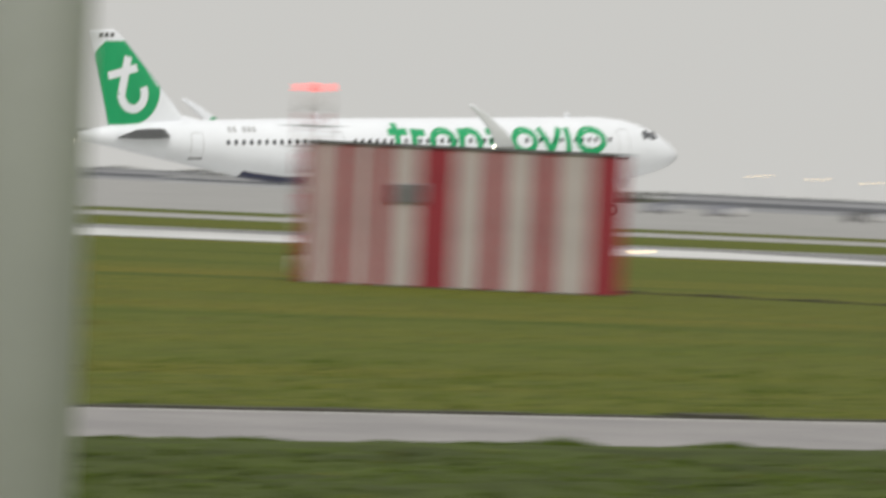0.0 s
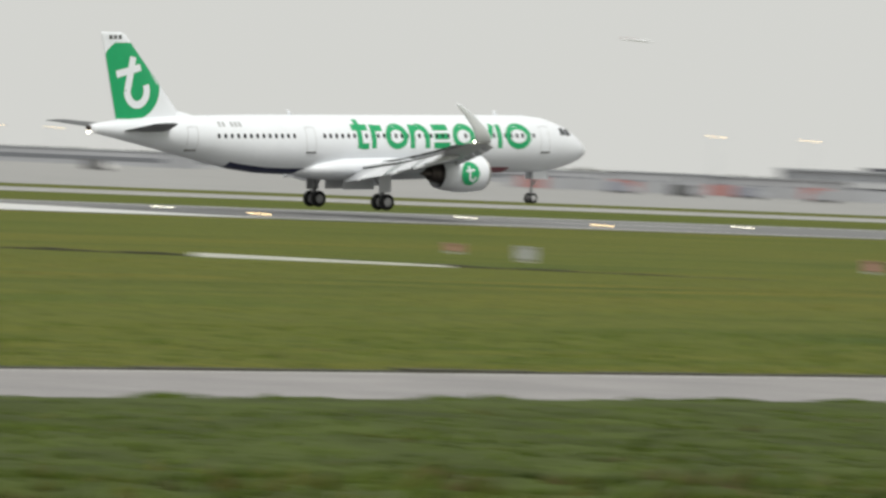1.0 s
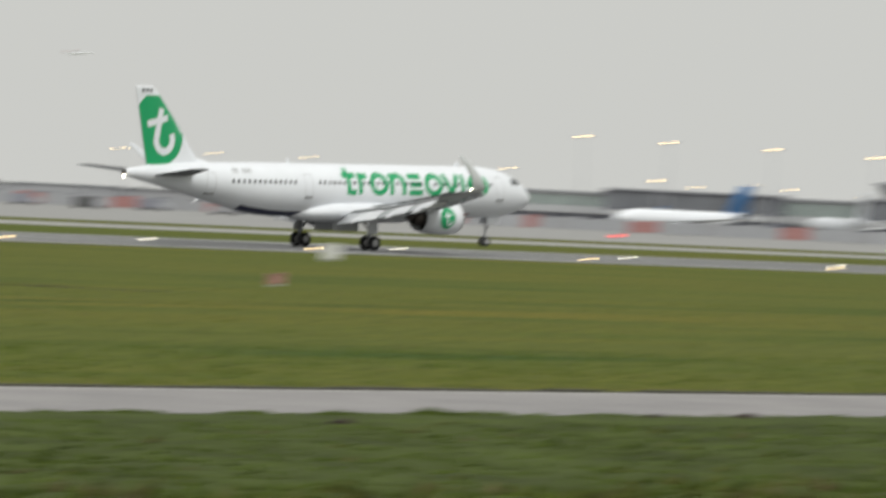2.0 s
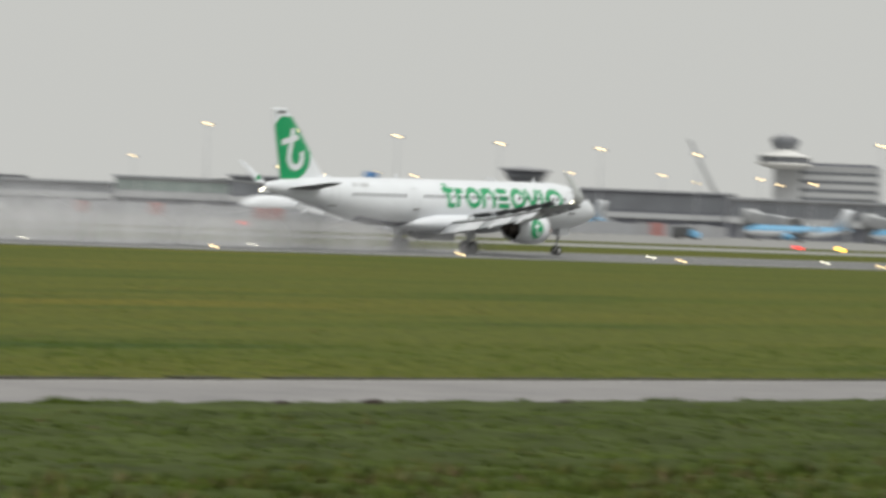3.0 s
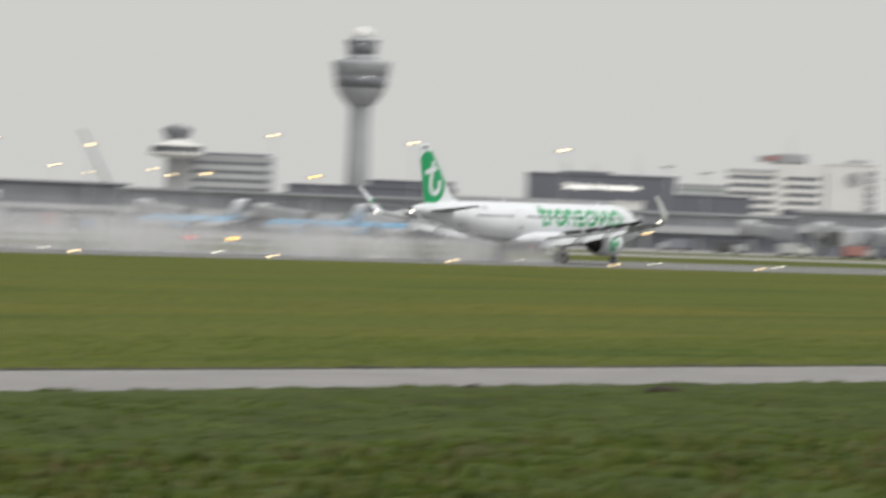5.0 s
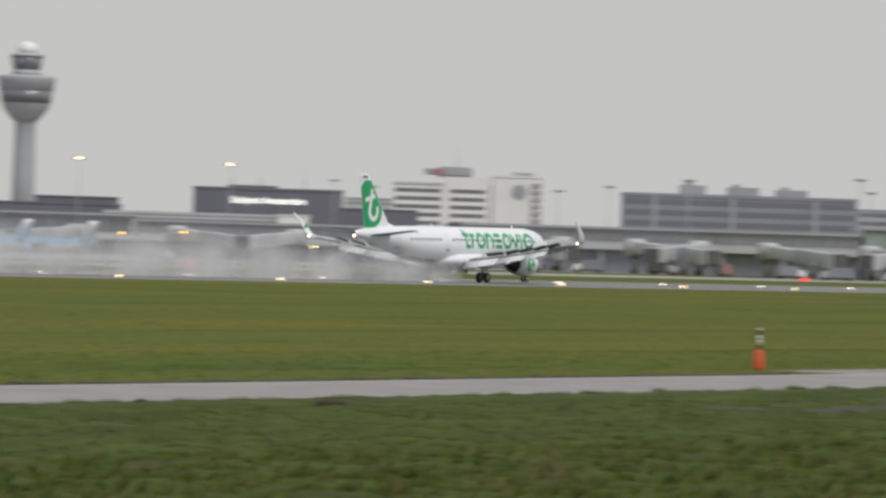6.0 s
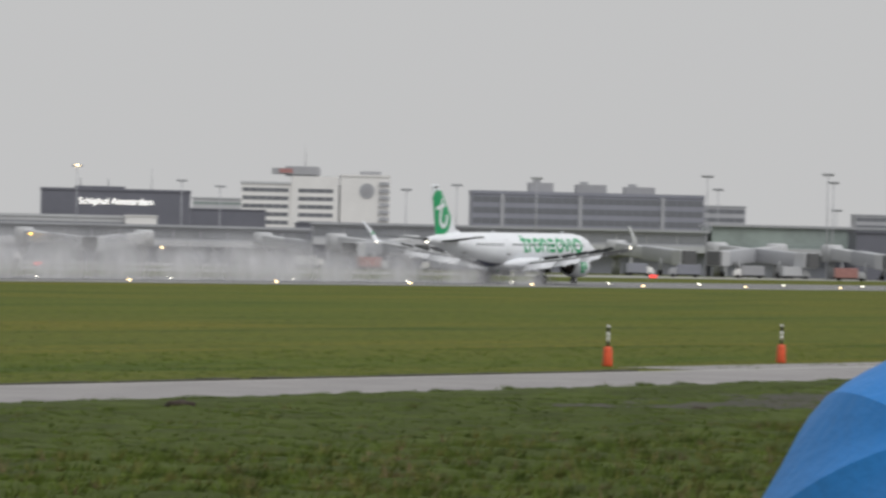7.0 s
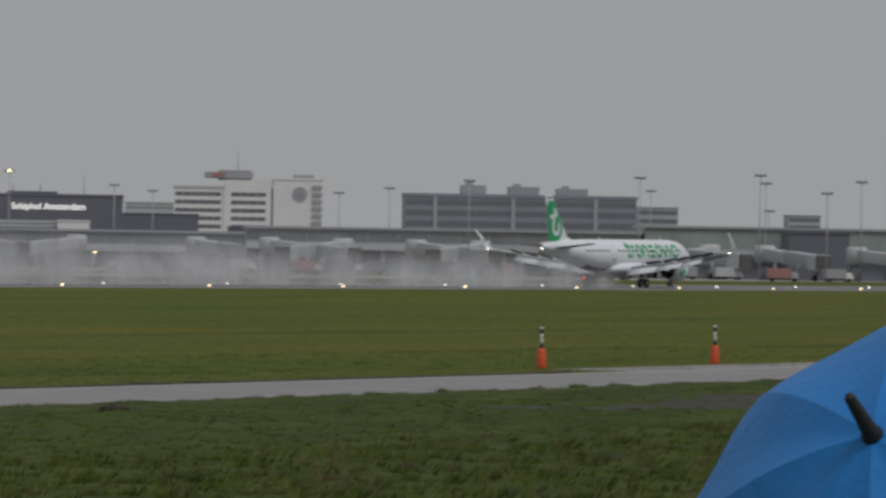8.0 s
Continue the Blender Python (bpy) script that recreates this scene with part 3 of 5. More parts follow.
        part("pylon", loft([[(22 - 15.6, y + 0.05, 3.5), (22 - 15.6, y - 0.05, 3.5), (22 - 15.6, y - 0.05, 3.3), (22 - 15.6, y + 0.05, 3.3)],
                            [(22 - 17.6, y + 0.2, 3.75), (22 - 17.6, y - 0.2, 3.75), (22 - 17.6, y - 0.2, 3.0), (22 - 17.6, y + 0.2, 3.0)],
                            [(22 - 20.5, y + 0.12, 3.0), (22 - 20.5, y - 0.12, 3.0), (22 - 20.5, y - 0.12, 2.5), (22 - 20.5, y + 0.12, 2.5)]]), "wing_grey", eng)
        # main gear
        y = 3.8 * side
        gear = part("main_gear", tube((0, y, 0.55), (0.0, y, 3.3), 0.14), "strut", root)
        MAIN_GEAR.append(gear)
        part("axle", tube((0, y - 0.5, 0.57), (0, y + 0.5, 0.57), 0.09), "strut", gear)
        part("brace", tube((0, y, 1.4), (0.0, y - side * 1.3, 2.6), 0.08), "strut", gear)
        part("torque_link", tube((-0.3, y, 1.25), (-0.05, y, 0.7), 0.05), "strut", gear)
        part("gear_door", cube(-0.55, 0.55, y + side * 0.22, y + side * 0.27, 1.25, 2.75), "flap_white", gear, bevel=0.02)
        for s in (-1, 1):
            wheel(gear, 0, y + s * 0.46, 0.58, 0.42)
        # belly gear bay door
        part("bay_door", cube(-1.3, 1.5, side * 1.0 - 0.03, side * 1.0 + 0.03, 0.95, 1.75), "flap_white", root, bevel=0.02)
    # nose gear
    gx = 22 - 5.07
    gear = part("nose_gear", tube((gx, 0, 0.4), (gx + 0.15, 0, 2.7), 0.09), "strut", root)
    NOSE_GEAR.append(gear)
    part("axle", tube((gx, -0.3, 0.38), (gx, 0.3, 0.38), 0.06), "strut", gear)
    part("brace", tube((gx, 0, 1.1), (gx + 0.9, 0, 2.2), 0.05), "strut", gear)
    part("taxi_light", revolve([(0, 0.02), (0.06, 0.12), (0.1, 0.11)], at=(gx + 0.12, 0.0, 1.5), n=12), "rim", gear, "round taxi light, off")
    for s in (-1, 1):
        wheel(gear, gx, s * 0.25, 0.385, 0.22)
        part("gear_door", cube(gx - 0.2, gx + 1.2, s * 0.42 - 0.02, s * 0.42 + 0.02, 1.55, 2.3), "paint_white", root, bevel=0.02)
    # antennas on the back
    for d in (8.5, 27.3):
        part("antenna", loft([[(22 - d + 0.2, 0.02, 6.1), (22 - d - 0.2, 0.02, 6.1), (22 - d - 0.2, -0.02, 6.1), (22 - d + 0.2, -0.02, 6.1)],
                              [(22 - d - 0.12, 0.01, 6.5), (22 - d - 0.3, 0.01, 6.5), (22 - d - 0.3, -0.01, 6.5), (22 - d - 0.12, -0.01, 6.5)]]), "paint_white", root)
    return root


def wheel(parent, x, y, r, w):
    h = w / 2
    t = part("wheel", revolve([(-h * 0.7, r * 0.55), (-h, r * 0.7), (-h * 0.85, r * 0.92), (-h * 0.4, r), (h * 0.4, r), (h * 0.85, r * 0.92), (h, r * 0.7), (h * 0.7, r * 0.55)], "y", 28, at=(x, y, r)), "tyre", parent, "black tyre")
    part("rim", revolve([(-h * 0.8, r * 0.30), (-h * 0.72, r * 0.56), (h * 0.72, r * 0.56), (h * 0.8, r * 0.30)], "y", 20, at=(x, y, r)), "rim", t, "pale metal rim")


plane = airliner()


# ---- striped equipment shelter beside the runway ----
def shelter():
    # front face along local x, towards the camera
    root = thing("equipment_shelter", pose(99.12, 159.6, 0, 0, 0, -32), "red and white striped corrugated equipment shelter on the grass", "shelter")
    half, dep, top = 5.75, 3.0, 5.05
    part("wall_core", cube(-half, half, 0.06, dep, 0, top), "stripe_white", root)
    edges = [(-5.75, -5.35, 1), (-5.35, -4.6, 0), (-4.6, -3.9, 1), (-3.9, -3.3, 0), (-3.3, -2.65, 1), (-2.65, -1.6, 0), (-1.6, -0.3, 1), (-0.3, 0.75, 0),
             (0.75, 1.45, 1), (1.45, 2.55, 0), (2.55, 3.3, 1), (3.3, 4.6, 0), (4.6, 5.75, 1)]
    for a, b, red in edges:
        bm = bmesh.new()
        n = max(2, round((b - a) / 0.16))
        for k in range(n):
            u0, u1 = a + (b - a) * k / n, a + (b - a) * (k + 1) / n
            box(bm, u0 + 0.02, u1 - 0.02, 0.0, 0.07, 0.05, top - 0.04)
        box(bm, a, b, 0.03, 0.07, 0.03, top - 0.04)
        part("wall_panel", bm, "stripe_red" if red else "stripe_white", root)
    part("roof_edge", cube(-half - 0.05, half + 0.05, -0.06, dep + 0.05, top - 0.04, top + 0.06), "steel_dark", root)
    vent = part("vent", cube(-2.55, -1.45, -0.05, 0.02, 3.0, 3.7), "steel_grey", root, "grey louvred vent")
    for k in range(6):
        part("slat", cube(-2.5, -1.5, -0.09, -0.04, 3.05 + 0.11 * k, 3.09 + 0.11 * k), "steel_dark", vent)
    return root


shelter()


def antenna_mast():
    a, dist = radians(30.17), 200.0
    root = thing("antenna_mast", pose(dist * math.sin(a), dist * math.cos(a), 0, 0, 0, -30), "red and white lattice antenna mast with lit red top lamp", "mast")
    for k in range(9):
        z0, z1 = 0.78 * k, 0.78 * (k + 1)
        col = "stripe_red" if k % 2 else "stripe_white"
        seg = part("mast_section", tube((-0.45, -0.45, z0), (-0.45, -0.45, z1 - 0.005), 0.06, n=6), col, root)
        for x, y in ((0.45, -0.45), (0.45, 0.45), (-0.45, 0.45)):
            part("leg", tube((x, y, z0), (x, y, z1 - 0.005), 0.06, n=6), col, seg)
        for p, q in (((-0.45, -0.45, z0), (0.45, -0.45, z1)), ((0.45, -0.45, z0), (-0.45, -0.45, z1)), ((-0.45, 0.45, z0), (0.45, 0.45, z1))):
            part("brace", tube(p, q, 0.025, n=5), col, seg)
    for z in (4.9, 5.7):
        part("platform", cube(-0.9, 0.9, -0.6, 0.6, z, z + 0.06), "steel_grey", root)
    part("lamp", revolve([(0, 0.05), (0.03, 0.16), (0.28, 0.14), (0.34, 0.03)], "z", 12, at=(-0.35, 0, 7.03)), "lamp_red", root, "lit red obstruction lamp")
    part("lamp", revolve([(0, 0.05), (0.03, 0.16), (0.28, 0.14), (0.34, 0.03)], "z", 12, at=(0.35, 0, 7.03)), "lamp_red", root, "lit red obstruction lamp")


antenna_mast()

# ---- near post ----
a = radians(26.9)
post = thing("post", pose(6.0 * math.sin(a), 6.0 * math.cos(a), 1.93), "smooth grey metal post close to the viewer", "post")
part("shaft", revolve([(0, 0.088), (7.0, 0.082)], "z", 24), "post_grey", post)
part("base_plate", revolve([(0, 0.16), (0.03, 0.16), (0.04, 0.09)], "z", 20), "steel_grey", post)


# ---- runway lights ----
def ground_light(name, x, y, lamp, label, r=0.16, h=0.3):
    root = thing(name, pose(x, y, 0.03), label, "runway light", "runway lights")
    part("base", revolve([(0, r * 1.2), (0.04, r * 1.1), (0.06, r * 0.5), (h * 0.5, r * 0.45)], "z", 10), "steel_grey", root)
    part("lens", revolve([(h * 0.5, r * 0.6), (h * 0.6, r), (h * 0.9, r * 0.9), (h, r * 0.2)], "z", 10), lamp, root, "lit lens")
    return root


edge_light = ground_light("runway_light", 443.6 - 29.5 * 9, 266.0, "lamp_warm", "small lit runway edge light on the asphalt", 0.135, 0.27)
for k in range(-8, 12):
    copy_thing(edge_light, pose(443.6 + 29.5 * k, 266.0, 0.03))
centre_light = ground_light("runway_light", 461.5 - 27.25 * 10, 287.9, "lamp_white", "small lit white runway centreline light", 0.11, 0.2)
for k in range(-9, 11):
    copy_thing(centre_light, pose(461.5 + 27.25 * k, 287.9, 0.03))


def taxi_sign(x, y, lamp, label, w=1.2):
    root = thing("taxiway_sign", pose(x, y, 0.03, 0, 0, -60), label, "sign", "taxiway signs")
    part("cabinet", cube(-w / 2, w / 2, 0, 0.3, 0.35, 0.9), "steel_dark", root, bevel=0.03)
    part("face", cube(-w / 2 + 0.06, w / 2 - 0.06, -0.02, 0.0, 0.42, 0.83), lamp, root, "lit face")
    for s in (-1, 1):
        part("leg", cube(s * w * 0.35 - 0.06, s * w * 0.35 + 0.06, 0.1, 0.2, 0, 0.35), "steel_grey", root)


for x, y in ((567, 504), (562, 402), (640, 399), (736, 347)):
    taxi_sign(x, y, "lamp_red", "low taxiway sign with lit red face")
taxi_sign(566, 398, "lamp_amber", "low taxiway sign with lit amber face", 0.8)
taxi_sign(599, 478, "lamp_green", "low taxiway sign with lit green face", 0.8)


# ---- marker posts by the road ----
def marker(x, y):
    root = thing("marker_post", pose(x, y, 0.0), "striped black and white marker post in an orange base", "marker post", "marker posts")
    part("base", revolve([(0, 0.165), (0.05, 0.17), (0.58, 0.145), (0.64, 0.12), (0.66, 0.05)], "z", 16), "orange", root, "orange base")
    for k in range(4):
        part("band", revolve([(0.66 + 0.16 * k, 0.05), (0.817 + 0.16 * k, 0.05)], "z", 12), "black_rubber" if k in (0, 3) else "line_paint", root)
    part("cap", revolve([(1.3, 0.06), (1.36, 0.055), (1.38, 0.01)], "z", 12), "line_paint", root)


for x, y in ((157.2, 75.7), (171.2, 75.6)):
    marker(x, y)


# ---- the terminal side, laid out on its own grid: u to the right, v away from the runway ----
GRID = 60.0
TURN = Matrix.Rotation(radians(-GRID), 4, "Z")


def spot(az, v, z=0.03, turn=0.0):
    return TURN @ pose(v * math.tan(radians(az - GRID)), v, z, 0, 0, turn)


def rise(az, el, v):
    return 3.645 + v / math.cos(radians(az - GRID)) * math.tan(radians(el))


def span(a0, a1, v):
    return v * (math.tan(radians(a1 - GRID)) - math.tan(radians(a0 - GRID)))


def block(name, a0, a1, el, v, depth, wall, label, category="building", floors=0, z0=3.0, glass="glass_band", panes=1, gap=0.35, share=0.5, left=0.0, right=0.0, parapet=0.6):
    """A building with a parapet and rows of window panes on its front."""
    mid = (a0 + a1) / 2
    w, h = span(a0, a1, v), rise(mid, el, v)
    root = thing(name, spot(mid, v), label, category)
    part("wall", cube(-w / 2, w / 2, 0, depth, 0, h), wall, root)
    if parapet:
        part("roof", cube(-w / 2 - 0.3, w / 2 + 0.3, -0.3, depth + 0.3, h, h + parapet), wall, root)
    if floors:
        step = (h - z0) / floors
        x0, x1 = -w / 2 + left + gap, w / 2 - right - gap
        pw = (x1 - x0) / panes
        pane = None
        for f in range(floors):
            for k in range(panes):
                at = Matrix.Translation((x0 + pw * (k + 0.5), 0, z0 + step * (f + 0.22)))
                if pane is None:
                    pane = part("window_pane", cube(-pw / 2 + 0.09, pw / 2 - 0.09, -0.06, 0.1, 0, step * share), glass, root)
                    pane.matrix_local = at
                else:
                    o = new("window_pane", pane.data)
                    o.parent = root
                    o.matrix_local = at
    return root, w, h


# control tower
tw = thing("control_tower", spot(56.22, 2640), "tall pale concrete airport control tower with a flared cab", "control tower")
part("shaft", revolve([(0, 6.2), (30, 5.6), (58, 5.1), (62, 5.6)], "z", 28), "facade_grey", tw)
part("bowl", revolve([(61, 5.6), (64, 8.5), (67, 11.0), (70.5, 12.4), (75.4, 13.3)], "z", 32), "facade_grey", tw)
part("bowl_window", revolve([(70.4, 12.5), (76.4, 13.55)], "z", 32), "glass_band", tw, "dark window band")
part("gallery", revolve([(76.2, 13.4), (82.0, 14.4), (83.2, 14.6), (84.0, 13.8), (84.5, 9.0)], "z", 32), "facade_grey", tw)
part("cab_base", revolve([(84.2, 8.0), (87.0, 6.6)], "z", 28), "facade_grey", tw)
part("cab_window", revolve([(86.8, 6.5), (93.8, 7.9)], "z", 28), "glass_band", tw, "dark cab glazing")
part("cab_roof", revolve([(93.6, 8.2), (94.6, 8.4), (95.6, 5.2)], "z", 28), "facade_grey", tw)
part("radome", revolve([(95.4, 4.6), (98, 4.9), (100.2, 3.6), (101.4, 0.6)], "z", 24), "facade_white", tw)
for k in range(12):
    a = 2 * math.pi * k / 12
    part("mullion", tube((6.6 * math.cos(a), 6.6 * math.sin(a), 86.8), (8.0 * math.cos(a), 8.0 * math.sin(a), 93.8), 0.16, n=5), "facade_pale", tw)

# former tower and its office block
root, w, h = block("tower_office", 54.17, 55.27, 0.625, 2500, 18, "facade_pale", "pale banded office block under the former tower", floors=6, z0=6, panes=9, share=0.42, parapet=1.0)
part("plant_room", cube(-w / 2 + 10, w / 2 - 2, 4, 14, h + 1, h + 2.4), "facade_dark", root)
ot = thing("former_tower", spot(54.24, 2490), "stepped white former control tower with a dark glazed cab", "control tower")
part("stem", cube(-5, 7, 0, 10, 0, 36), "facade_pale", ot)
part("deck", revolve([(rise(54, 0.6, 2490), 7), (rise(54, 0.64, 2490), 13.2), (rise(54, 0.665, 2490), 13.2)], "z", 8), "facade_white", ot)
part("deck_window", revolve([(rise(54, 0.666, 2490), 12.4), (rise(54, 0.73, 2490), 12.0)], "z", 8), "glass_band", ot)
part("upper_deck", revolve([(rise(54, 0.731, 2490), 12.6), (rise(54, 0.75, 2490), 11.0), (rise(54, 0.79, 2490), 5.2), (rise(54, 0.81, 2490), 5.0)], "z", 12), "facade_white", ot)
part("cab", revolve([(rise(54, 0.811, 2490), 5.0), (rise(54, 0.91, 2490), 7.2), (rise(54, 0.93, 2490), 6.0)], "z", 12), "glass_band", ot, "dark glazed cab")
part("cab_roof", revolve([(rise(54, 0.931, 2490), 6.2), (rise(54, 0.97, 2490), 3.0), (rise(54, 0.985, 2490), 0.4)], "z", 12), "facade_mid", ot)

# funnel-shaped apron tower
ap = thing("apron_tower", spot(51.43, 1290), "dark funnel-shaped apron tower above the pier", "control tower")
part("stem", revolve([(0, 2.4), (rise(51.4, 0.26, 1290), 2.5)], "z", 20), "facade_dark", ap)
part("cab", revolve([(rise(51.4, 0.255, 1290), 2.6), (rise(51.4, 0.36, 1290), 4.2), (rise(51.4, 0.46, 1290), 5.6)], "z", 20), "facade_dark", ap)
part("cab_window", revolve([(rise(51.4, 0.37, 1290), 4.5), (rise(51.4, 0.43, 1290), 5.4)], "z", 20), "glass_band", ap)
part("roof", revolve([(rise(51.4, 0.46, 1290), 6.4), (rise(51.4, 0.49, 1290), 6.3), (rise(51.4, 0.51, 1290), 1.0)], "z", 20), "facade_mid", ap)

# building with the lit airport sign
root, w, h = block("sign_building", 58.07, 59.69, 0.58, 1900, 40, "facade_dark", "dark office block carrying a lit airport name sign", parapet=0.8)
part("roof_plant", cube(-w / 2 + 12, -w / 2 + 30, 6, 20, h, h + 1.7), "facade_dark", root)
for x in (14.0, 24.0):
    part("aerial", tube((-w / 2 + x, 8, h), (-w / 2 + x, 8, h + 4.6), 0.3, 0.2, n=6), "steel_grey", root)
part("aerial", tube((w / 2 - 14, 8, h), (w / 2 - 14, 8, h + 8.5), 0.14, 0.08, n=6), "steel_grey", root)
txt = bpy.data.curves.new("sign", "FONT")
txt.body, txt.size, txt.extrude, txt.offset, txt.align_x = "Schiphol Amsterdam", 3.15, 0.08, 0.03, "CENTER"
sign = new("lettering", txt)
txt.materials.append(M["sign_white"])
sign.parent = root
sign.matrix_local = pose(0.3, -0.25, rise(58.9, 0.435, 1900), 90, 0, 0)
sign["label"] = "lit white sign letters"
bpy.context.view_layer.update()
ew = sign.dimensions.x
sign.scale = (span(58.50, 59.30, 1900) / max(ew, 1),) * 2 + (1,)

block("terminal_hall", 57.1, 59.33, 0.285, 1800, 30, "facade_pale", "long pale terminal hall with a glazed upper storey", floors=1, z0=6.5, panes=22, share=0.55, parapet=0.9)
block("annex", 58.99, 59.33, 0.31, 1790, 12, "facade_white", "small white rooftop annex of the terminal", parapet=0.4)
block("pale_office", 59.72, 60.4, 0.52, 2350, 20, "facade_pale", "low pale office wing beside the hotel", glass="glass_green", floors=4, z0=12, panes=6, share=0.35)
block("dark_hall", 59.60, 60.52, 0.40, 2050, 25, "facade_dark", "low dark flat-roofed hall", parapet=0.5)
block("dark_hall", 60.85, 61.9, 0.27, 2050, 25, "facade_dark", "low dark flat-roofed hall", parapet=0.5)

# hotel with a stair core between two banded wings
ho = thing("hotel", spot(60.78, 2300), "white hotel with dark window bands and rooftop plant", "hotel")
hw = span(60.25, 61.31, 2300)
ht = rise(60.8, 0.735, 2300)
part("wall", cube(-hw / 2, hw / 2, 0, 18, 0, ht - 1.5), "facade_white", ho)
part("core", cube(0.5, hw / 2, -0.5, 14, 0, ht + 2.2), "facade_white", ho)
part("parapet", cube(-hw / 2 - 0.3, 0.4, -0.4, 18, ht - 1.5, ht - 0.6), "facade_pale", ho)
part("plant_room", cube(-2.0, 12.5, 2, 12, ht + 2.2, ht + 6.5), "facade_mid", ho)
part("plant_screen", cube(-8.0, 13.2, 1, 13, ht + 3.0, ht + 5.6), "facade_mid", ho)
part("roof_sign", cube(-4.8, 1.0, 0.75, 0.95, ht + 3.5, ht + 5.4), "panel_red", ho, "plain red rooftop panel")
part("mast", tube((6.5, 6, ht + 6), (6.5, 6, rise(61, 1.14, 2300)), 0.18, 0.07, n=6), "steel_grey", ho)
pane = None
for f in range(6):
    z = ht - 5.0 - f * 3.55
    for x0, x1, n in ((-hw / 2 + 0.5, -0.6, 6), (3.6, hw / 2 - 2.4, 4)):
        pw = (x1 - x0) / n
        for k in range(n):
            off = -0.56 if x0 > 0 else -0.06
            part("window_pane", cube(x0 + pw * k + 0.06, x0 + pw * (k + 1) - 0.06, off, off + 0.1, z, z + 1.75), "glass_band", ho)
# second hotel with a round emblem
root, w, h = block("hotel_block", 61.33, 61.87, 0.80, 2300, 22, "facade_white", "plain white hotel block with a round grey emblem", "hotel", parapet=0.8)
part("emblem", revolve([(-0.25, 3.3), (0.0, 3.3)], "y", 28, at=(0.8, 0, rise(61.6, 0.645, 2300))), "facade_grey", root, "round grey emblem disc")
part("emblem", revolve([(-0.35, 1.9), (-0.2, 2.0)], "y", 24, at=(0.8, 0, rise(61.6, 0.645, 2300))), "facade_mid", root)
for f in range(8):
    part("balcony", cube(w / 2 - 4.6, w / 2 - 0.3, -0.9, 0.0, h - 3.6 - 3.1 * f, h - 2.2 - 3.1 * f), "facade_grey", root)
part("roof_plant", cube(-2, 7, 6, 14, h + 0.8, h + 2.4), "facade_mid", root)
part("glass_joint", cube(-w / 2 - 1.2, -w / 2 - 0.1, 1, 14, 0, h - 4), "glass_band", root)

# long grey hotel with rooftop plants
root, w, h = block("long_hotel", 62.77, 65.30, 0.645, 2200, 25, "facade_slate", "long grey hotel slab with dark window bands", "hotel", floors=6, z0=1.5, panes=26, share=0.55, parapet=1.4)
for a0, a1, el in ((63.39, 63.66, 0.78), (63.91, 64.24, 0.77), (64.44, 64.77, 0.755)):
    m = (a0 + a1) / 2
    x0, x1 = span(64.035, a0, 2200), span(64.035, a1, 2200)
    part("roof_plant", cube(x0, x1, 4, 16, h, rise(m, el, 2200)), "facade_mid", root)
    part("plant_duct", cube(x0 + 2, x0 + 5, 5, 12, rise(m, el, 2200), rise(m, el, 2200) + 1.2), "facade_grey", root)
for a in (63.10, 63.95, 64.85):
    part("stair_strip", cube(span(64.035, a, 2200) - 0.8, span(64.035, a, 2200) + 0.8, -0.5, 0.1, 0, h), "facade_grey", root)

# dark blocks behind the west pier
block("dark_block", 55.45, 57.25, 0.36, 2000, 30, "facade_dark", "low dark terminal block under the tower", parapet=0.7)
block("dark_block", 56.35, 57.22, 0.44, 2010, 30, "facade_dark", "raised dark terminal block under the tower", parapet=0.5)
block("far_office", 65.3, 65.75, 0.56, 2600, 20, "facade_grey", "far grey office tower", floors=5, z0=8, panes=4)
block("far_office", 66.95, 67.3, 0.50, 2600, 20, "facade_grey", "far grey office tower", floors=5, z0=8, panes=4)


# ---- piers ----
def pier(a0, a1, el0, el1, v, upper, label):
    """A gate pier: dark base, pale floor band, glazed upper storey and flat roof."""
    mid = (a0 + a1) / 2
    w, h = span(a0, a1, v), rise(mid, el1, v)
    zb = rise(mid, el0, v)
    root = thing("pier", spot(mid, v), label, "terminal pier")
    part("base", cube(-w / 2, w / 2, 2.0, 24, 0, zb - 1.3), "facade_slate", root, "dark recessed ground floor")
    part("floor_band", cube(-w / 2, w / 2, 0, 26, zb - 1.3, zb), "facade_pale", root)
    part("upper_storey", cube(-w / 2, w / 2, 0.8, 25, zb, h), upper, root)
    part("roof", cube(-w / 2 - 0.4, w / 2 + 0.4, 0.2, 26, h, h + 0.5), "facade_grey", root)
    n = max(4, round(w / 6))
    for k in range(n):
        x = -w / 2 + w * (k + 0.5) / n
        part("window_pane", cube(x - w / n / 2 + 0.15, x + w / n / 2 - 0.15, 0.7, 0.85, zb + 0.5, h - 0.6), {"facade_pale": "glass_green", "glass_green": "glass_green", "facade_grey": "glass_pale"}.get(upper, "glass_band"), root)
        if k % 2 == 0:
            part("column", cube(x - 0.35, x + 0.35, 0.6, 1.4, 0, zb - 1.3), "facade_grey", root)
    return root


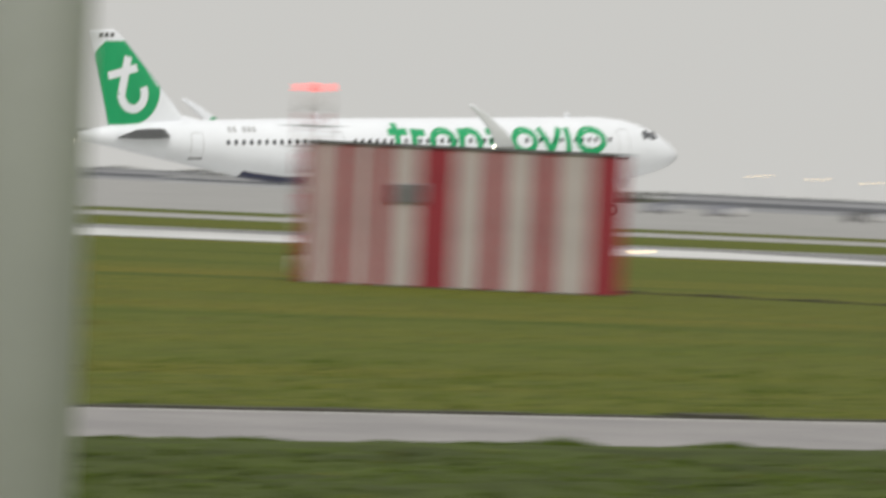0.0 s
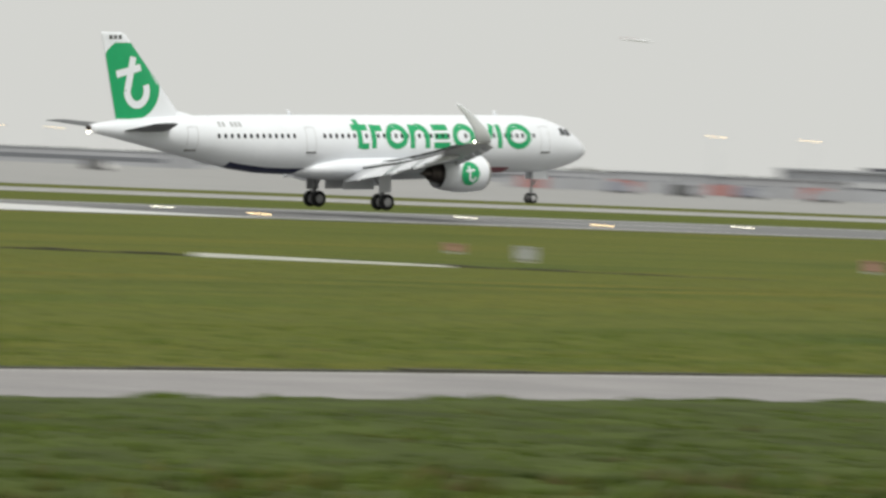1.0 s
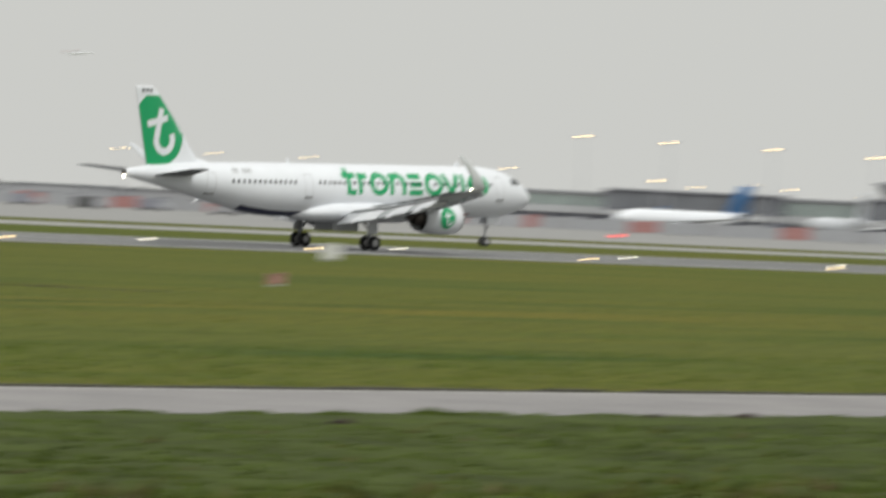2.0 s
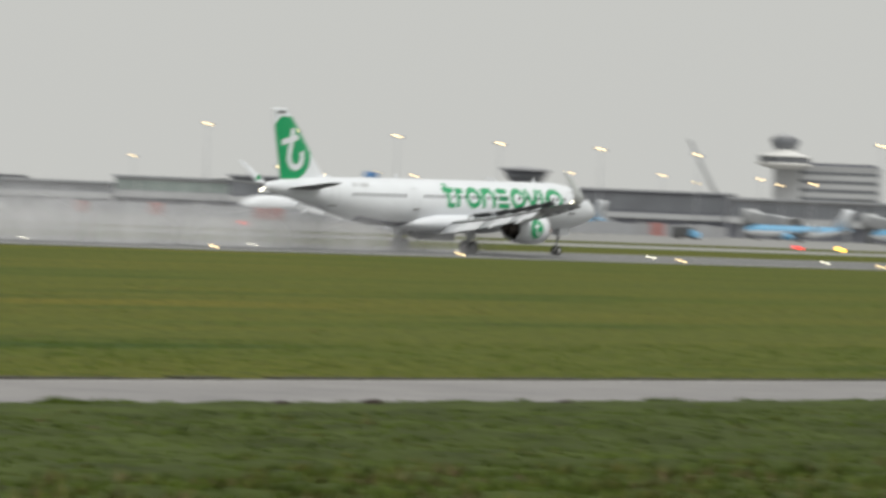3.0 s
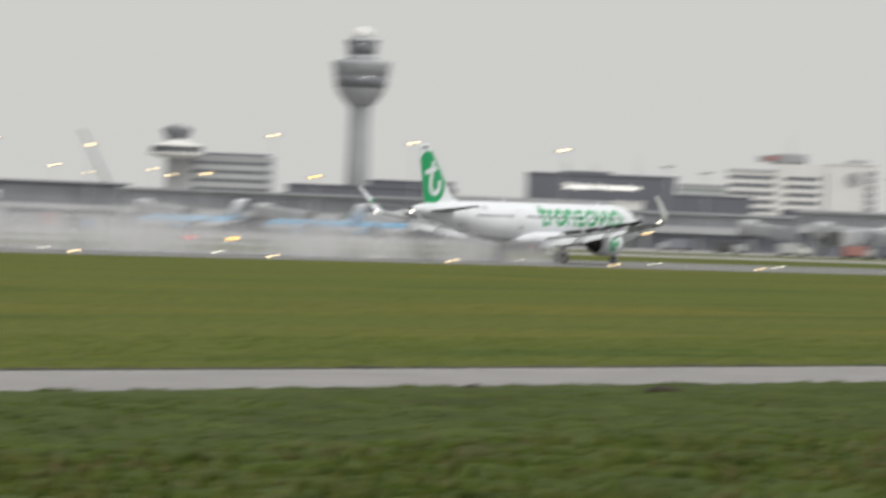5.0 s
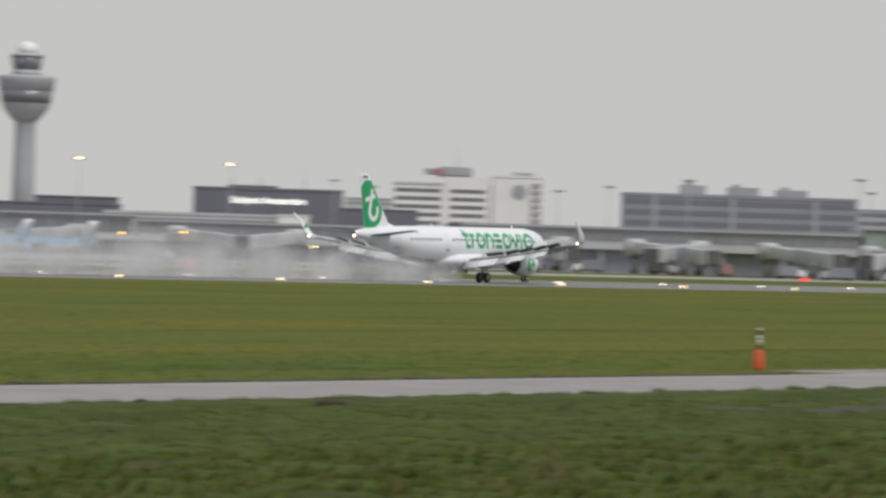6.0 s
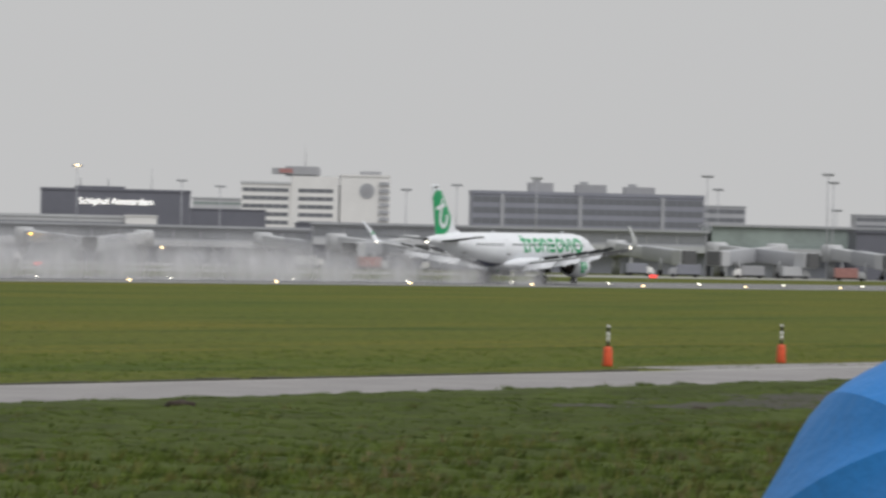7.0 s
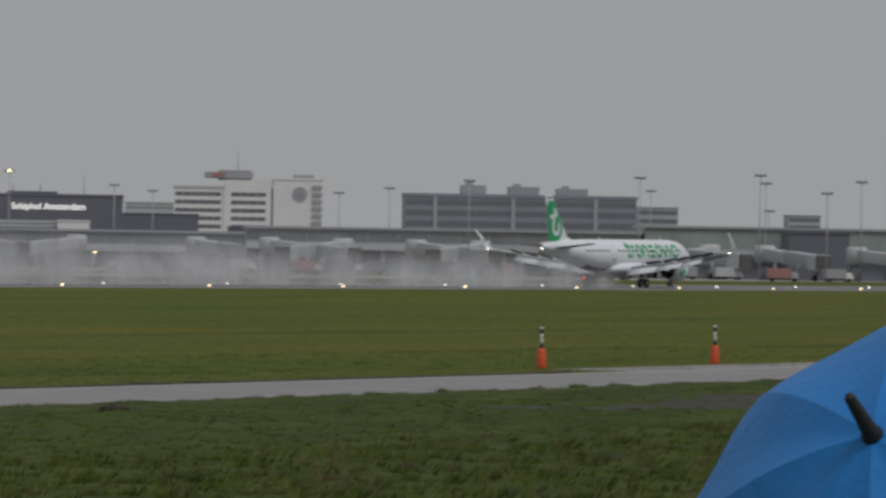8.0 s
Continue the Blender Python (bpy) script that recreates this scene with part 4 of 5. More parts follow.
pier(43.6, 46.9, 0.03, 0.14, 1250, "facade_grey", "long low grey gate pier with a flat roof")
pier(46.95, 48.2, 0.06, 0.22, 1255, "facade_pale", "pale glazed pier section with a flat roof")
pier(48.2, 50.0, 0.06, 0.275, 1240, "facade_dark", "dark glazed gate pier with a pale floor band")
pier(50.05, 50.95, 0.06, 0.25, 1260, "facade_pale", "pale glazed pier section with a flat roof")
pier(51.0, 53.6, 0.06, 0.29, 1240, "facade_dark", "dark glazed gate pier with a pale floor band")
pier(53.65, 57.4, 0.05, 0.25, 1220, "facade_mid", "grey gate pier behind parked jets")
pier(57.45, 61.0, 0.06, 0.20, 1120, "facade_grey", "grey gate pier with boarding bridges")
pier(61.05, 65.35, 0.12, 0.27, 1060, "facade_grey", "grey gate pier with boarding bridges")
pier(65.4, 69.5, 0.12, 0.345, 1060, "glass_green", "green-grey glazed pier hall with a thin flat roof")
block("gate_lounge", 66.96, 67.62, 0.315, 1040, 14, "facade_dark", "dark boxy gate lounge on the pier", parapet=0.4)


# ---- low wall of pale and red panels at the apron's edge ----
def blast_fence(a0, a1, n, is_red):
    fence = thing("blast_fence", spot((a0 + a1) / 2, 1010), "low grey blast fence with some red panels", "fence")
    fw = span(a0, a1, 1010)
    for k in range(n):
        x = -fw / 2 + fw * k / n
        tone = "panel_red" if is_red(k) else ("facade_grey" if k % 5 else "facade_mid")
        part("fence_panel", cube(x + 0.1, x + fw / n - 0.1, 0, 0.25, 0.4, 2.6 + 0.15 * (k % 3)), tone, fence)
        part("fence_post", cube(x - 0.1, x + 0.1, 0.1, 0.5, 0, 2.7), "steel_grey", fence)


blast_fence(46.0, 53.6, 46, lambda k: k in (3, 8, 15, 16, 25, 26, 33, 34, 41))
blast_fence(40.6, 45.95, 36, lambda k: k % 7 in (1, 2))


# ---- boarding bridges ----
def bridge(az, v, turn, tone):
    root = thing("boarding_bridge", spot(az, v, turn=turn), "grey telescopic boarding bridge beside the pier", "boarding bridge", "boarding bridges")
    part("rotunda", revolve([(3.4, 2.1), (6.4, 2.1), (6.8, 1.7)], "z", 16), tone, root)
    part("column", revolve([(0, 0.8), (3.4, 0.7)], "z", 12), "steel_grey", root)
    part("tunnel", loft([[(1.8, -1.3, 3.9), (1.8, 1.3, 3.9), (1.8, 1.3, 6.2), (1.8, -1.3, 6.2)], [(13, -1.3, 3.1), (13, 1.3, 3.1), (13, 1.3, 5.4), (13, -1.3, 5.4)]]), tone, root, bevel=0.1)
    part("tunnel_outer", loft([[(11, -1.5, 3.0), (11, 1.5, 3.0), (11, 1.5, 5.75), (11, -1.5, 5.75)], [(22, -1.5, 2.3), (22, 1.5, 2.3), (22, 1.5, 5.0), (22, -1.5, 5.0)]]), "facade_grey", root, bevel=0.1)
    part("cab", cube(21.6, 24.6, -1.8, 1.8, 2.1, 5.1), tone, root, bevel=0.2)
    part("canopy", cube(24.6, 25.4, -1.5, 1.5, 2.3, 5.0), "steel_dark", root, bevel=0.1)
    for s in (-1, 1):
        part("lift_leg", tube((18, s * 1.9, 0.5), (18, s * 1.7, 3.4), 0.22, n=8), "steel_grey", root)
        part("wheel", revolve([(-0.25, 0.5), (-0.2, 0.6), (0.2, 0.6), (0.25, 0.5)], "y", 14, at=(18, s * 1.9, 0.6)), "tyre", root)
    part("stairs", loft([[(20.5, 1.7, 3.0), (20.5, 2.6, 3.0), (20.5, 2.6, 2.8), (20.5, 1.7, 2.8)], [(16.4, 1.7, 0.3), (16.4, 2.6, 0.3), (16.4, 2.6, 0.1), (16.4, 1.7, 0.1)]]), "steel_grey", root)
    return root


proto = bridge(60.5, 1085, -60, "facade_pale")
for az, v, turn in ((59.2, 1090, -115), (61.3, 1035, -50), (62.1, 1035, -120), (62.9, 1030, -55), (63.6, 1030, -115), (64.35, 1028, -60),
                    (65.45, 1025, -48), (66.1, 1025, -125), (66.7, 1025, -70), (67.7, 1025, -60), (57.9, 1092, -55), (55.2, 1190, -60), (56.8, 1190, -120), (53.9, 1195, -60)):
    copy_thing(proto, spot(az, v, turn=turn))


# ---- apron vehicles ----
def truck(az, v, turn, tone, cargo):
    root = thing("service_truck", spot(az, v, turn=turn), "boxy airport service truck parked on the apron", "truck", "apron vehicles")
    root.scale = (0.72,) * 3
    part("cab", loft([[(2.0, -1.1, 0.6), (2.0, 1.1, 0.6), (2.0, 1.1, 2.5), (2.0, -1.1, 2.5)], [(3.6, -1.1, 0.6), (3.6, 1.1, 0.6), (3.4, 1.0, 2.3), (3.4, -1.0, 2.3)], [(4.1, -1.05, 0.6), (4.1, 1.05, 0.6), (4.05, 1.0, 1.4), (4.05, -1.0, 1.4)]]), tone, root, bevel=0.06)
    part("windscreen", loft([[(3.62, -0.9, 1.5), (3.62, 0.9, 1.5), (3.60, 0.9, 1.45), (3.60, -0.9, 1.45)], [(3.46, -0.85, 2.2), (3.46, 0.85, 2.2), (3.44, 0.85, 2.15), (3.44, -0.85, 2.15)]]), "dark_glass", root)
    part("body", cube(-4.0, 1.9, -1.2, 1.2, 0.8, 3.3), cargo, root, bevel=0.08)
    part("chassis", cube(-4.0, 3.9, -0.9, 0.9, 0.45, 0.8), "steel_dark", root)
    for x in (-2.8, 2.9):
        for s in (-1, 1):
            part("wheel", revolve([(-0.15, 0.35), (-0.12, 0.48), (0.12, 0.48), (0.15, 0.35)], "y", 14, at=(x, s * 1.0, 0.48)), "tyre", root)


rnd = random.Random(4)
for az in (34.0, 34.7, 36.2, 41.9, 42.6, 43.3, 44.1, 45.6, 53.2, 57.7, 58.3, 58.9, 59.7, 60.3, 61.0, 61.7, 62.4, 63.2, 63.9, 64.6, 65.1, 65.8, 66.3, 66.9, 67.5):
    truck(az, rnd.uniform(960, 1010), rnd.choice((0, 180, 20, -30, 90)), rnd.choice(("facade_white", "body_blue", "facade_grey", "facade_pale")),
          rnd.choice(("facade_pale", "steel_dark", "facade_mid", "facade_slate", "facade_grey", "panel_red", "facade_slate")))


# ---- parked jets ----
def parked_jet(az, v, turn, body, belly, tail, label, size=1.0):
    root = thing("parked_jet", spot(az, v, turn=turn), label, "airplane", "parked jets")
    root.scale = (size,) * 3
    st = ((0, 0.05, -0.4), (0.5, 0.6, -0.35), (1.8, 1.25, -0.2), (4, 1.75, 0), (6, 1.88, 0), (23, 1.88, 0), (27, 1.6, 0.3), (31, 1.0, 0.8), (35, 0.3, 1.2))
    n = 20
    rings = [[(17 - d, r * math.sin(2 * math.pi * j / n), 3.4 + c + r * math.cos(2 * math.pi * j / n)) for j in range(n)] for d, r, c in st]
    part("fuselage", loft(rings, mats=lambda i, j: 1 if math.cos(2 * math.pi * (j + 0.5) / n) < -0.15 else 0), [body, belly], root)
    part("fin", loft([[(17 - d, y, z) for d, y in ((a, 0), ((a + b) / 2, 0.2), (b, 0), ((a + b) / 2, -0.2))] for a, b, z in ((28, 34, 4.8), (31.5, 35.3, 10), (32.2, 35.5, 11.2))]), tail, root)
    for s in (-1, 1):
        part("wing", loft([foil((17 - 12.5, s * 1.5, 2.6), (17 - 19.5, s * 1.5, 2.5), 0.4, 0), foil((17 - 21, s * 15, 4.0), (17 - 22.6, s * 15, 4.0), 0.1, 0)]), "wing_grey", root)
        part("winglet", loft([foil((17 - 21, s * 15, 4.0), (17 - 22.6, s * 15, 4.0), 0.08, 0), foil((17 - 22.6, s * 15.5, 6.0), (17 - 23.2, s * 15.5, 6.0), 0.04, 0)]), tail, root)
        part("tailplane", loft([foil((17 - 30, s * 0.6, 4.6), (17 - 33.5, s * 0.6, 4.6), 0.2, 0), foil((17 - 33, s * 6.5, 5.2), (17 - 34.6, s * 6.5, 5.2), 0.06, 0)]), "wing_grey", root)
        part("engine", revolve([(0, 0.8), (-0.4, 1.0), (-2.5, 0.95), (-3.6, 0.6)], at=(17 - 12.5, s * 5, 1.7), n=18), body, root)
        part("main_gear", tube((17 - 18, s * 2.8, 0.45), (17 - 18, s * 2.8, 2.6), 0.13, n=8), "strut", root)
        part("wheel", revolve([(-0.3, 0.4), (-0.25, 0.5), (0.25, 0.5), (0.3, 0.4)], "y", 14, at=(17 - 18, s * 2.8, 0.5)), "tyre", root)
    part("nose_gear", tube((17 - 4.5, 0, 0.35), (17 - 4.5, 0, 2.0), 0.09, n=8), "strut", root)
    part("wheel", revolve([(-0.25, 0.3), (-0.2, 0.38), (0.2, 0.38), (0.25, 0.3)], "y", 14, at=(17 - 4.5, 0, 0.38)), "tyre", root)
    part("cockpit_window", loft([[(17 - 1.9, -0.9, 3.75), (17 - 1.9, 0.9, 3.75), (17 - 1.95, 0.9, 3.7), (17 - 1.95, -0.9, 3.7)], [(17 - 2.6, -0.95, 4.25), (17 - 2.6, 0.95, 4.25), (17 - 2.65, 0.95, 4.2), (17 - 2.65, -0.95, 4.2)]]), "dark_glass", root)


BLUE = "parked jet with blue upper body and white tail"
parked_jet(49.05, 1090, 226, "paint_white", "paint_white", "tail_blue", "white parked jet with a blue tail")
parked_jet(51.85, 1110, 150, "body_blue", "paint_white", "paint_white", BLUE, 0.64)
parked_jet(54.4, 1080, 190, "body_blue", "paint_white", "paint_white", BLUE, 0.64)
parked_jet(55.75, 1090, 165, "body_blue", "paint_white", "paint_white", BLUE, 0.64)
parked_jet(56.45, 1085, 165, "body_blue", "paint_white", "paint_white", BLUE, 0.64)
parked_jet(50.75, 1130, 120, "paint_white", "paint_white", "paint_white", "plain white parked jet beside the pier")


# ---- a jet climbing out far behind the field ----
far_jet = thing("climbing_jet", Matrix.Identity(4), "small pale jet climbing away in the grey sky", "airplane")
part("fuselage", revolve([(8, 0.05), (7.2, 0.6), (5.6, 0.9), (-3.5, 0.9), (-6, 0.55), (-8.4, 0.15)], "x", 16), "paint_white", far_jet)
part("fin", loft([[(-5.6, 0.1, 0.6), (-8, 0.1, 0.6), (-8, -0.1, 0.6), (-5.6, -0.1, 0.6)], [(-7.5, 0.05, 3.2), (-8.8, 0.05, 3.2), (-8.8, -0.05, 3.2), (-7.5, -0.05, 3.2)]]), "panel_red", far_jet)
for side in (-1, 1):
    part("wing", loft([foil((1.8, side * 0.7, -0.5), (-1.4, side * 0.7, -0.5), 0.2, 0), foil((-1.6, side * 7.4, 0.2), (-2.6, side * 7.4, 0.2), 0.06, 0)]), "wing_grey", far_jet)
    part("tailplane", loft([foil((-6.4, side * 0.2, 0.4), (-8, side * 0.2, 0.4), 0.1, 0), foil((-7.8, side * 2.8, 0.5), (-8.6, side * 2.8, 0.5), 0.04, 0)]), "wing_grey", far_jet)
    part("engine", revolve([(2.0, 0.4), (1.9, 0.5), (0.6, 0.48), (0.1, 0.3)], "x", 14, at=(0, side * 2.5, -0.95)), "wing_grey", far_jet)


# ---- lamp masts ----
def mast(az, el, v, lit=True):
    z = rise(az, el, v)
    root = thing("light_mast", spot(az, v), "tall slim apron floodlight mast" + (" with lit lamps" if lit else ", lamps off"), "light mast", "light masts")
    part("pole", tube((0, 0, 0), (0, 0, z), 0.16, 0.08, n=8), "facade_grey", root)
    part("crossbar", cube(-1.1, 1.1, -0.1, 0.1, z, z + 0.12), "facade_grey", root)
    for k in (-0.8, 0.0, 0.8):
        part("floodlight", loft([[(k - 0.32, -0.5, z + 0.1), (k + 0.32, -0.5, z + 0.1), (k + 0.32, 0.4, z + 0.3), (k - 0.32, 0.4, z + 0.3)], [(k - 0.3, -0.35, z + 0.5), (k + 0.3, -0.35, z + 0.5), (k + 0.3, 0.4, z + 0.5), (k - 0.3, 0.4, z + 0.5)]]), "steel_grey", root)
        if lit and k == 0.0:
            part("lens", cube(k - 0.36, k + 0.36, -0.62, -0.5, z + 0.1, z + 0.45), lit if isinstance(lit, str) else "lamp_warm", root, "lit lens")


for az, el in ((47.95, 0.824), (48.89, 0.797), (50.02, 0.773), (51.14, 0.738), (52.24, 0.722), (55.29, 0.875), (56.82, 0.852), (58.46, 0.835), (53.3, 0.70)):
    mast(az, el, 1150, "lamp_warm")
for az, el in ((48.77, 0.38), (55.76, 0.445), (54.57, 0.433)):
    mast(az, el, 1235 if az < 52 else 1205, "lamp_amber" if az > 55 else "lamp_warm")
for az, el in ((49.81, 0.374), (50.22, 0.352), (51.02, 0.30), (51.91, 0.46), (52.92, 0.47), (53.99, 0.465), (47.15, 0.445), (44.97, 0.459), (43.94, 0.454), (42.91, 0.457), (35.06, 0.256), (35.71, 0.249), (36.31, 0.234), (33.4, 0.25), (49.2, 0.33), (54.2, 0.41), (53.3, 0.40)):
    mast(az, el, 1600, "lamp_warm")
for az, el, v in ((62.6, 0.719, 1090), (63.47, 0.813, 1000), (65.33, 0.874, 1000), (65.45, 0.735, 1095), (66.64, 0.922, 1000), (66.70, 0.837, 1040), (66.74, 0.537, 1095), (62.05, 0.657, 1095), (60.02, 0.646, 1150), (67.37, 0.738, 1000), (67.74, 0.866, 1000), (59.6, 0.70, 1150)):
    mast(az, el, v, False)
for az, el, v in ((57.97, 0.087, 1085), (58.73, 0.049, 1085), (57.3, 0.06, 1085), (59.4, -0.03, 1085)):
    root = thing("wall_lamp", spot(az, v), "short lamp post with a lit orange lamp by the pier", "lamp", "pier lamps")
    z = rise(az, el, v)
    part("pole", tube((0, 0, 0), (0, 0, z), 0.12, n=6), "steel_grey", root)
    part("head", cube(-0.3, 0.3, -0.3, 0.3, z, z + 0.3), "lamp_amber" if az < 58.5 else "lamp_warm", root, "lit orange lamp head")

# leaning crane jib
cr = thing("crane", spot(53.6, 1400), "leaning grey construction crane jib behind the pier", "crane")
x1, z0, z1 = span(53.6, 53.2, 1400), 2.0, rise(53.2, 0.883, 1400)
part("jib", tube((2.5, 0, z0), (x1, 0, z1), 0.75, 0.45, n=6), "steel_grey", cr)
part("carrier", cube(-1, 8, -2, 2, 0, 2.6), "steel_dark", cr, bevel=0.1)

# ---- low far buildings and woods on the horizon ----
for a0, a1, el, v, tone in ((25, 28.6, 0.02, 1900, "facade_grey"), (28.6, 31, -0.01, 1700, "facade_pale"), (34.1, 36.9, 0.03, 1500, "facade_grey"), (37.2, 39.4, 0.0, 1650, "facade_pale"),
                            (39.6, 41.6, 0.02, 1600, "facade_grey"), (41.8, 42.5, 0.04, 1150, "facade_grey"), (42.6, 44.0, 0.03, 1180, "facade_mid"), (44.55, 45.7, 0.185, 1300, "facade_dark"), (68, 71, 0.3, 1500, "facade_grey")):
    block("hangar", a0, a1, el, v, 30, tone, "low flat-roofed airport shed on the horizon", "shed", floors=1, z0=0.5, panes=12, share=0.35, parapet=0.3)


def woods(name, az0, az1, v, low, high, seed):
    """A far wood: trunks lost in many small leaf clumps with an uneven top."""
    r = random.Random(seed)
    vs, fs = [], []
    n = int(v * radians(az1 - az0) / 1.6)
    for k in range(n):
        az = az0 + (az1 - az0) * (k + r.random()) / n
        a = radians(az)
        dist = v + r.uniform(-25, 25)
        h = low + (high - low) * (0.5 + 0.5 * noise.noise(Vector((az * 1.7, seed, 0)))) * r.uniform(0.75, 1.1)
        cx, cy = dist * math.sin(a), dist * math.cos(a)
        for q in range(9):
            z = h * r.uniform(0.05, 1.0)
            s = r.uniform(0.6, 1.5)
            x, y = cx + r.gauss(0, 1.5), cy + r.gauss(0, 1.5)
            b = len(vs)
            vs += [(x - s, y, z - s * 0.5), (x + s, y + s * 0.5, z - s * 0.4), (x, y - s, z + s * 0.1), (x + r.uniform(-0.4, 0.4), y, z + s * 0.8)]
            fs += [(b, b + 2, b + 3), (b + 2, b + 1, b + 3), (b + 1, b, b + 3), (b, b + 1, b + 2)]
    me = bpy.data.meshes.new(name)
    me.from_pydata(vs, [], fs)
    me.materials.append(M["tree_dark"])
    tagged(new(name, me), "bare dark woods along the far horizon", "trees", kind="stuff")


woods("distant_woods", 24, 47, 2300, 3, 8, 2)
woods("distant_woods", 55, 58.2, 2150, 10, 17, 5)
woods("distant_woods", 61.5, 70, 1900, 6, 13, 8)


# ---- foreground grass ----
def muddy(x, y):
    """How trodden the verge is: a track that leaves the road and runs along the bank."""
    c = 53.5 + 0.08 * (x - 118) + 1.2 * noise.noise(Vector((x * 0.2, 0, 5)))
    along = max(0.0, min(1.0, (x - 106) / 8)) * max(0.0, min(1.0, (152 - x) / 10))
    return along * max(0.0, 1 - abs(y - c) / 6.5) * (0.75 + 1.1 * noise.noise(Vector((x * 0.35, y * 0.5, 11)))) + 0.22 * along * noise.noise(Vector((x * 1.2, y * 1.6, 9)))


def heights(x, y):
    z = 0.10 * noise.noise(Vector((x * 0.45, y * 0.45, 0))) + 0.06 * noise.noise(Vector((x * 1.1, y * 1.5, 42))) + 0.05 * noise.noise(Vector((x * 2.6, y * 3.0, 3)))
    z += 0.18 * max(0.0, noise.noise(Vector((x * 0.13, y * 0.2, 7))))
    return 0.03 + (z + 0.03) * min(1.0, max(0.0, (63.3 - y) / 4.0))


bm = bmesh.new()
nx, ny = 567, 139
grid = [[bm.verts.new((15 + 0.3 * i, 22 + 0.299 * j, heights(15 + 0.3 * i, 22 + 0.299 * j))) for i in range(nx)] for j in range(ny)]
for j in range(ny - 1):
    for i in range(nx - 1):
        f = bm.faces.new((grid[j][i], grid[j][i + 1], grid[j + 1][i + 1], grid[j + 1][i]))
        c = f.calc_center_median()
        f.material_index = 1 if muddy(c.x, c.y) > 0.55 else 0
tagged(part("verge", bm, ["rough_grass", "mud"], smooth=True), "rough uneven grass verge before the service road", "grass", kind="structure")


def tufts(name, n, x0, x1, y0, y1, tall, wide, mat, seed, label, ground, blades=6, clump=0.0, near=0.0):
    """Grass blades in clumps, one object of many loose blades."""
    r = np.random.RandomState(seed)
    xs, ys = r.uniform(x0, x1, n), r.uniform(y0, y1, n)
    vs, fs = [], []
    for x, y in zip(xs, ys):
        if y < x * near or math.hypot(x, y) < 54:
            continue
        q = noise.noise(Vector((x * 0.55, y * 0.8, seed)))
        if q < clump:
            continue
        z = ground(x, y) - 0.015
        q2 = noise.noise(Vector((x * 1.1, y * 1.5, 42)))
        if muddy(x, y) > 0.35 and r.rand() < 0.6:
            continue
        h0 = tall * (0.35 + 1.9 * max(0.0, q2 + 0.05))
        for k in range(blades):
            a, s = r.uniform(0, 6.283), r.uniform(0.5, 1.2)
            px, py = x + r.normal(0, wide), y + r.normal(0, wide)
            lx, ly = 0.45 * h0 * s * math.cos(a), 0.45 * h0 * s * math.sin(a)
            t = 0.013 + 0.012 * r.rand()
            b = len(vs)
            vs += [(px - t, py, z), (px + t, py, z), (px + lx, py + ly, z + h0 * s)]
            fs.append((b, b + 1, b + 2))
    me = bpy.data.meshes.new(name)
    me.from_pydata(vs, [], fs)
    me.materials.append(M[mat])
    tagged(new(name, me), label, "grass", kind="stuff")


flat = lambda x, y: 0.0


def bank(x, y):
    """0 on the short grass by the road, 1 on the rank bank further from it."""
    e = 47.5 + 2.2 * noise.noise(Vector((x * 0.12, 2, 8)))
    return min(1.0, max(0.0, (e - y) / 2.5))


def clumps(n, tall, wide, blades, mat, seed, label, keep):
    """Tussocks of long grass, domed and combed over by the wind."""
    r = np.random.RandomState(seed)
    vs, fs = [], []
    for x, y, h0, s0, u in zip(r.uniform(24, 172, n), r.uniform(30, 63.2, n), r.uniform(0.55, 1.35, n), r.uniform(0.6, 1.4, n), r.uniform(0, 1, n)):
        if y < 0.36 * x or math.hypot(x, y) < 54:
            continue
        k0 = bank(x, y)
        if u > keep(x, y, k0) or (muddy(x, y) > 0.45 and u > 0.5 * keep(x, y, k0)):
            continue
        near_road = min(1.0, max(0.25, (63.4 - y) / 5.0)) * (0.45 + 0.55 * k0)
        z, h = heights(x, y) - 0.02, tall * h0 * near_road
        for k in range(blades):
            g, q = r.uniform(0, 6.283), math.sqrt(r.rand())
            px, py = x + wide * s0 * q * math.cos(g), y + wide * s0 * q * math.sin(g)
            hh = h * r.uniform(0.6, 1.1) * (1.15 - 0.6 * q * q)
            lx, ly = 0.5 * hh * math.cos(g) + 0.42 * hh, 0.5 * hh * math.sin(g) - 0.1 * hh
            t = r.uniform(0.010, 0.024)
            b = len(vs)
            vs += [(px - t, py, z), (px + t, py, z), (px + lx, py + ly, z + hh)]
            fs.append((b, b + 1, b + 2))
    me = bpy.data.meshes.new("grass_clumps")
    me.from_pydata(vs, [], fs)
    me.materials.append(M[mat])
    tagged(new("grass_clumps", me), label, "grass", kind="stuff")


def patchy(x, y, seed, lo=-0.1):
    return max(0.0, min(1.0, 3.0 * (noise.noise(Vector((x * 0.9, y * 0.55, seed))) - lo)))


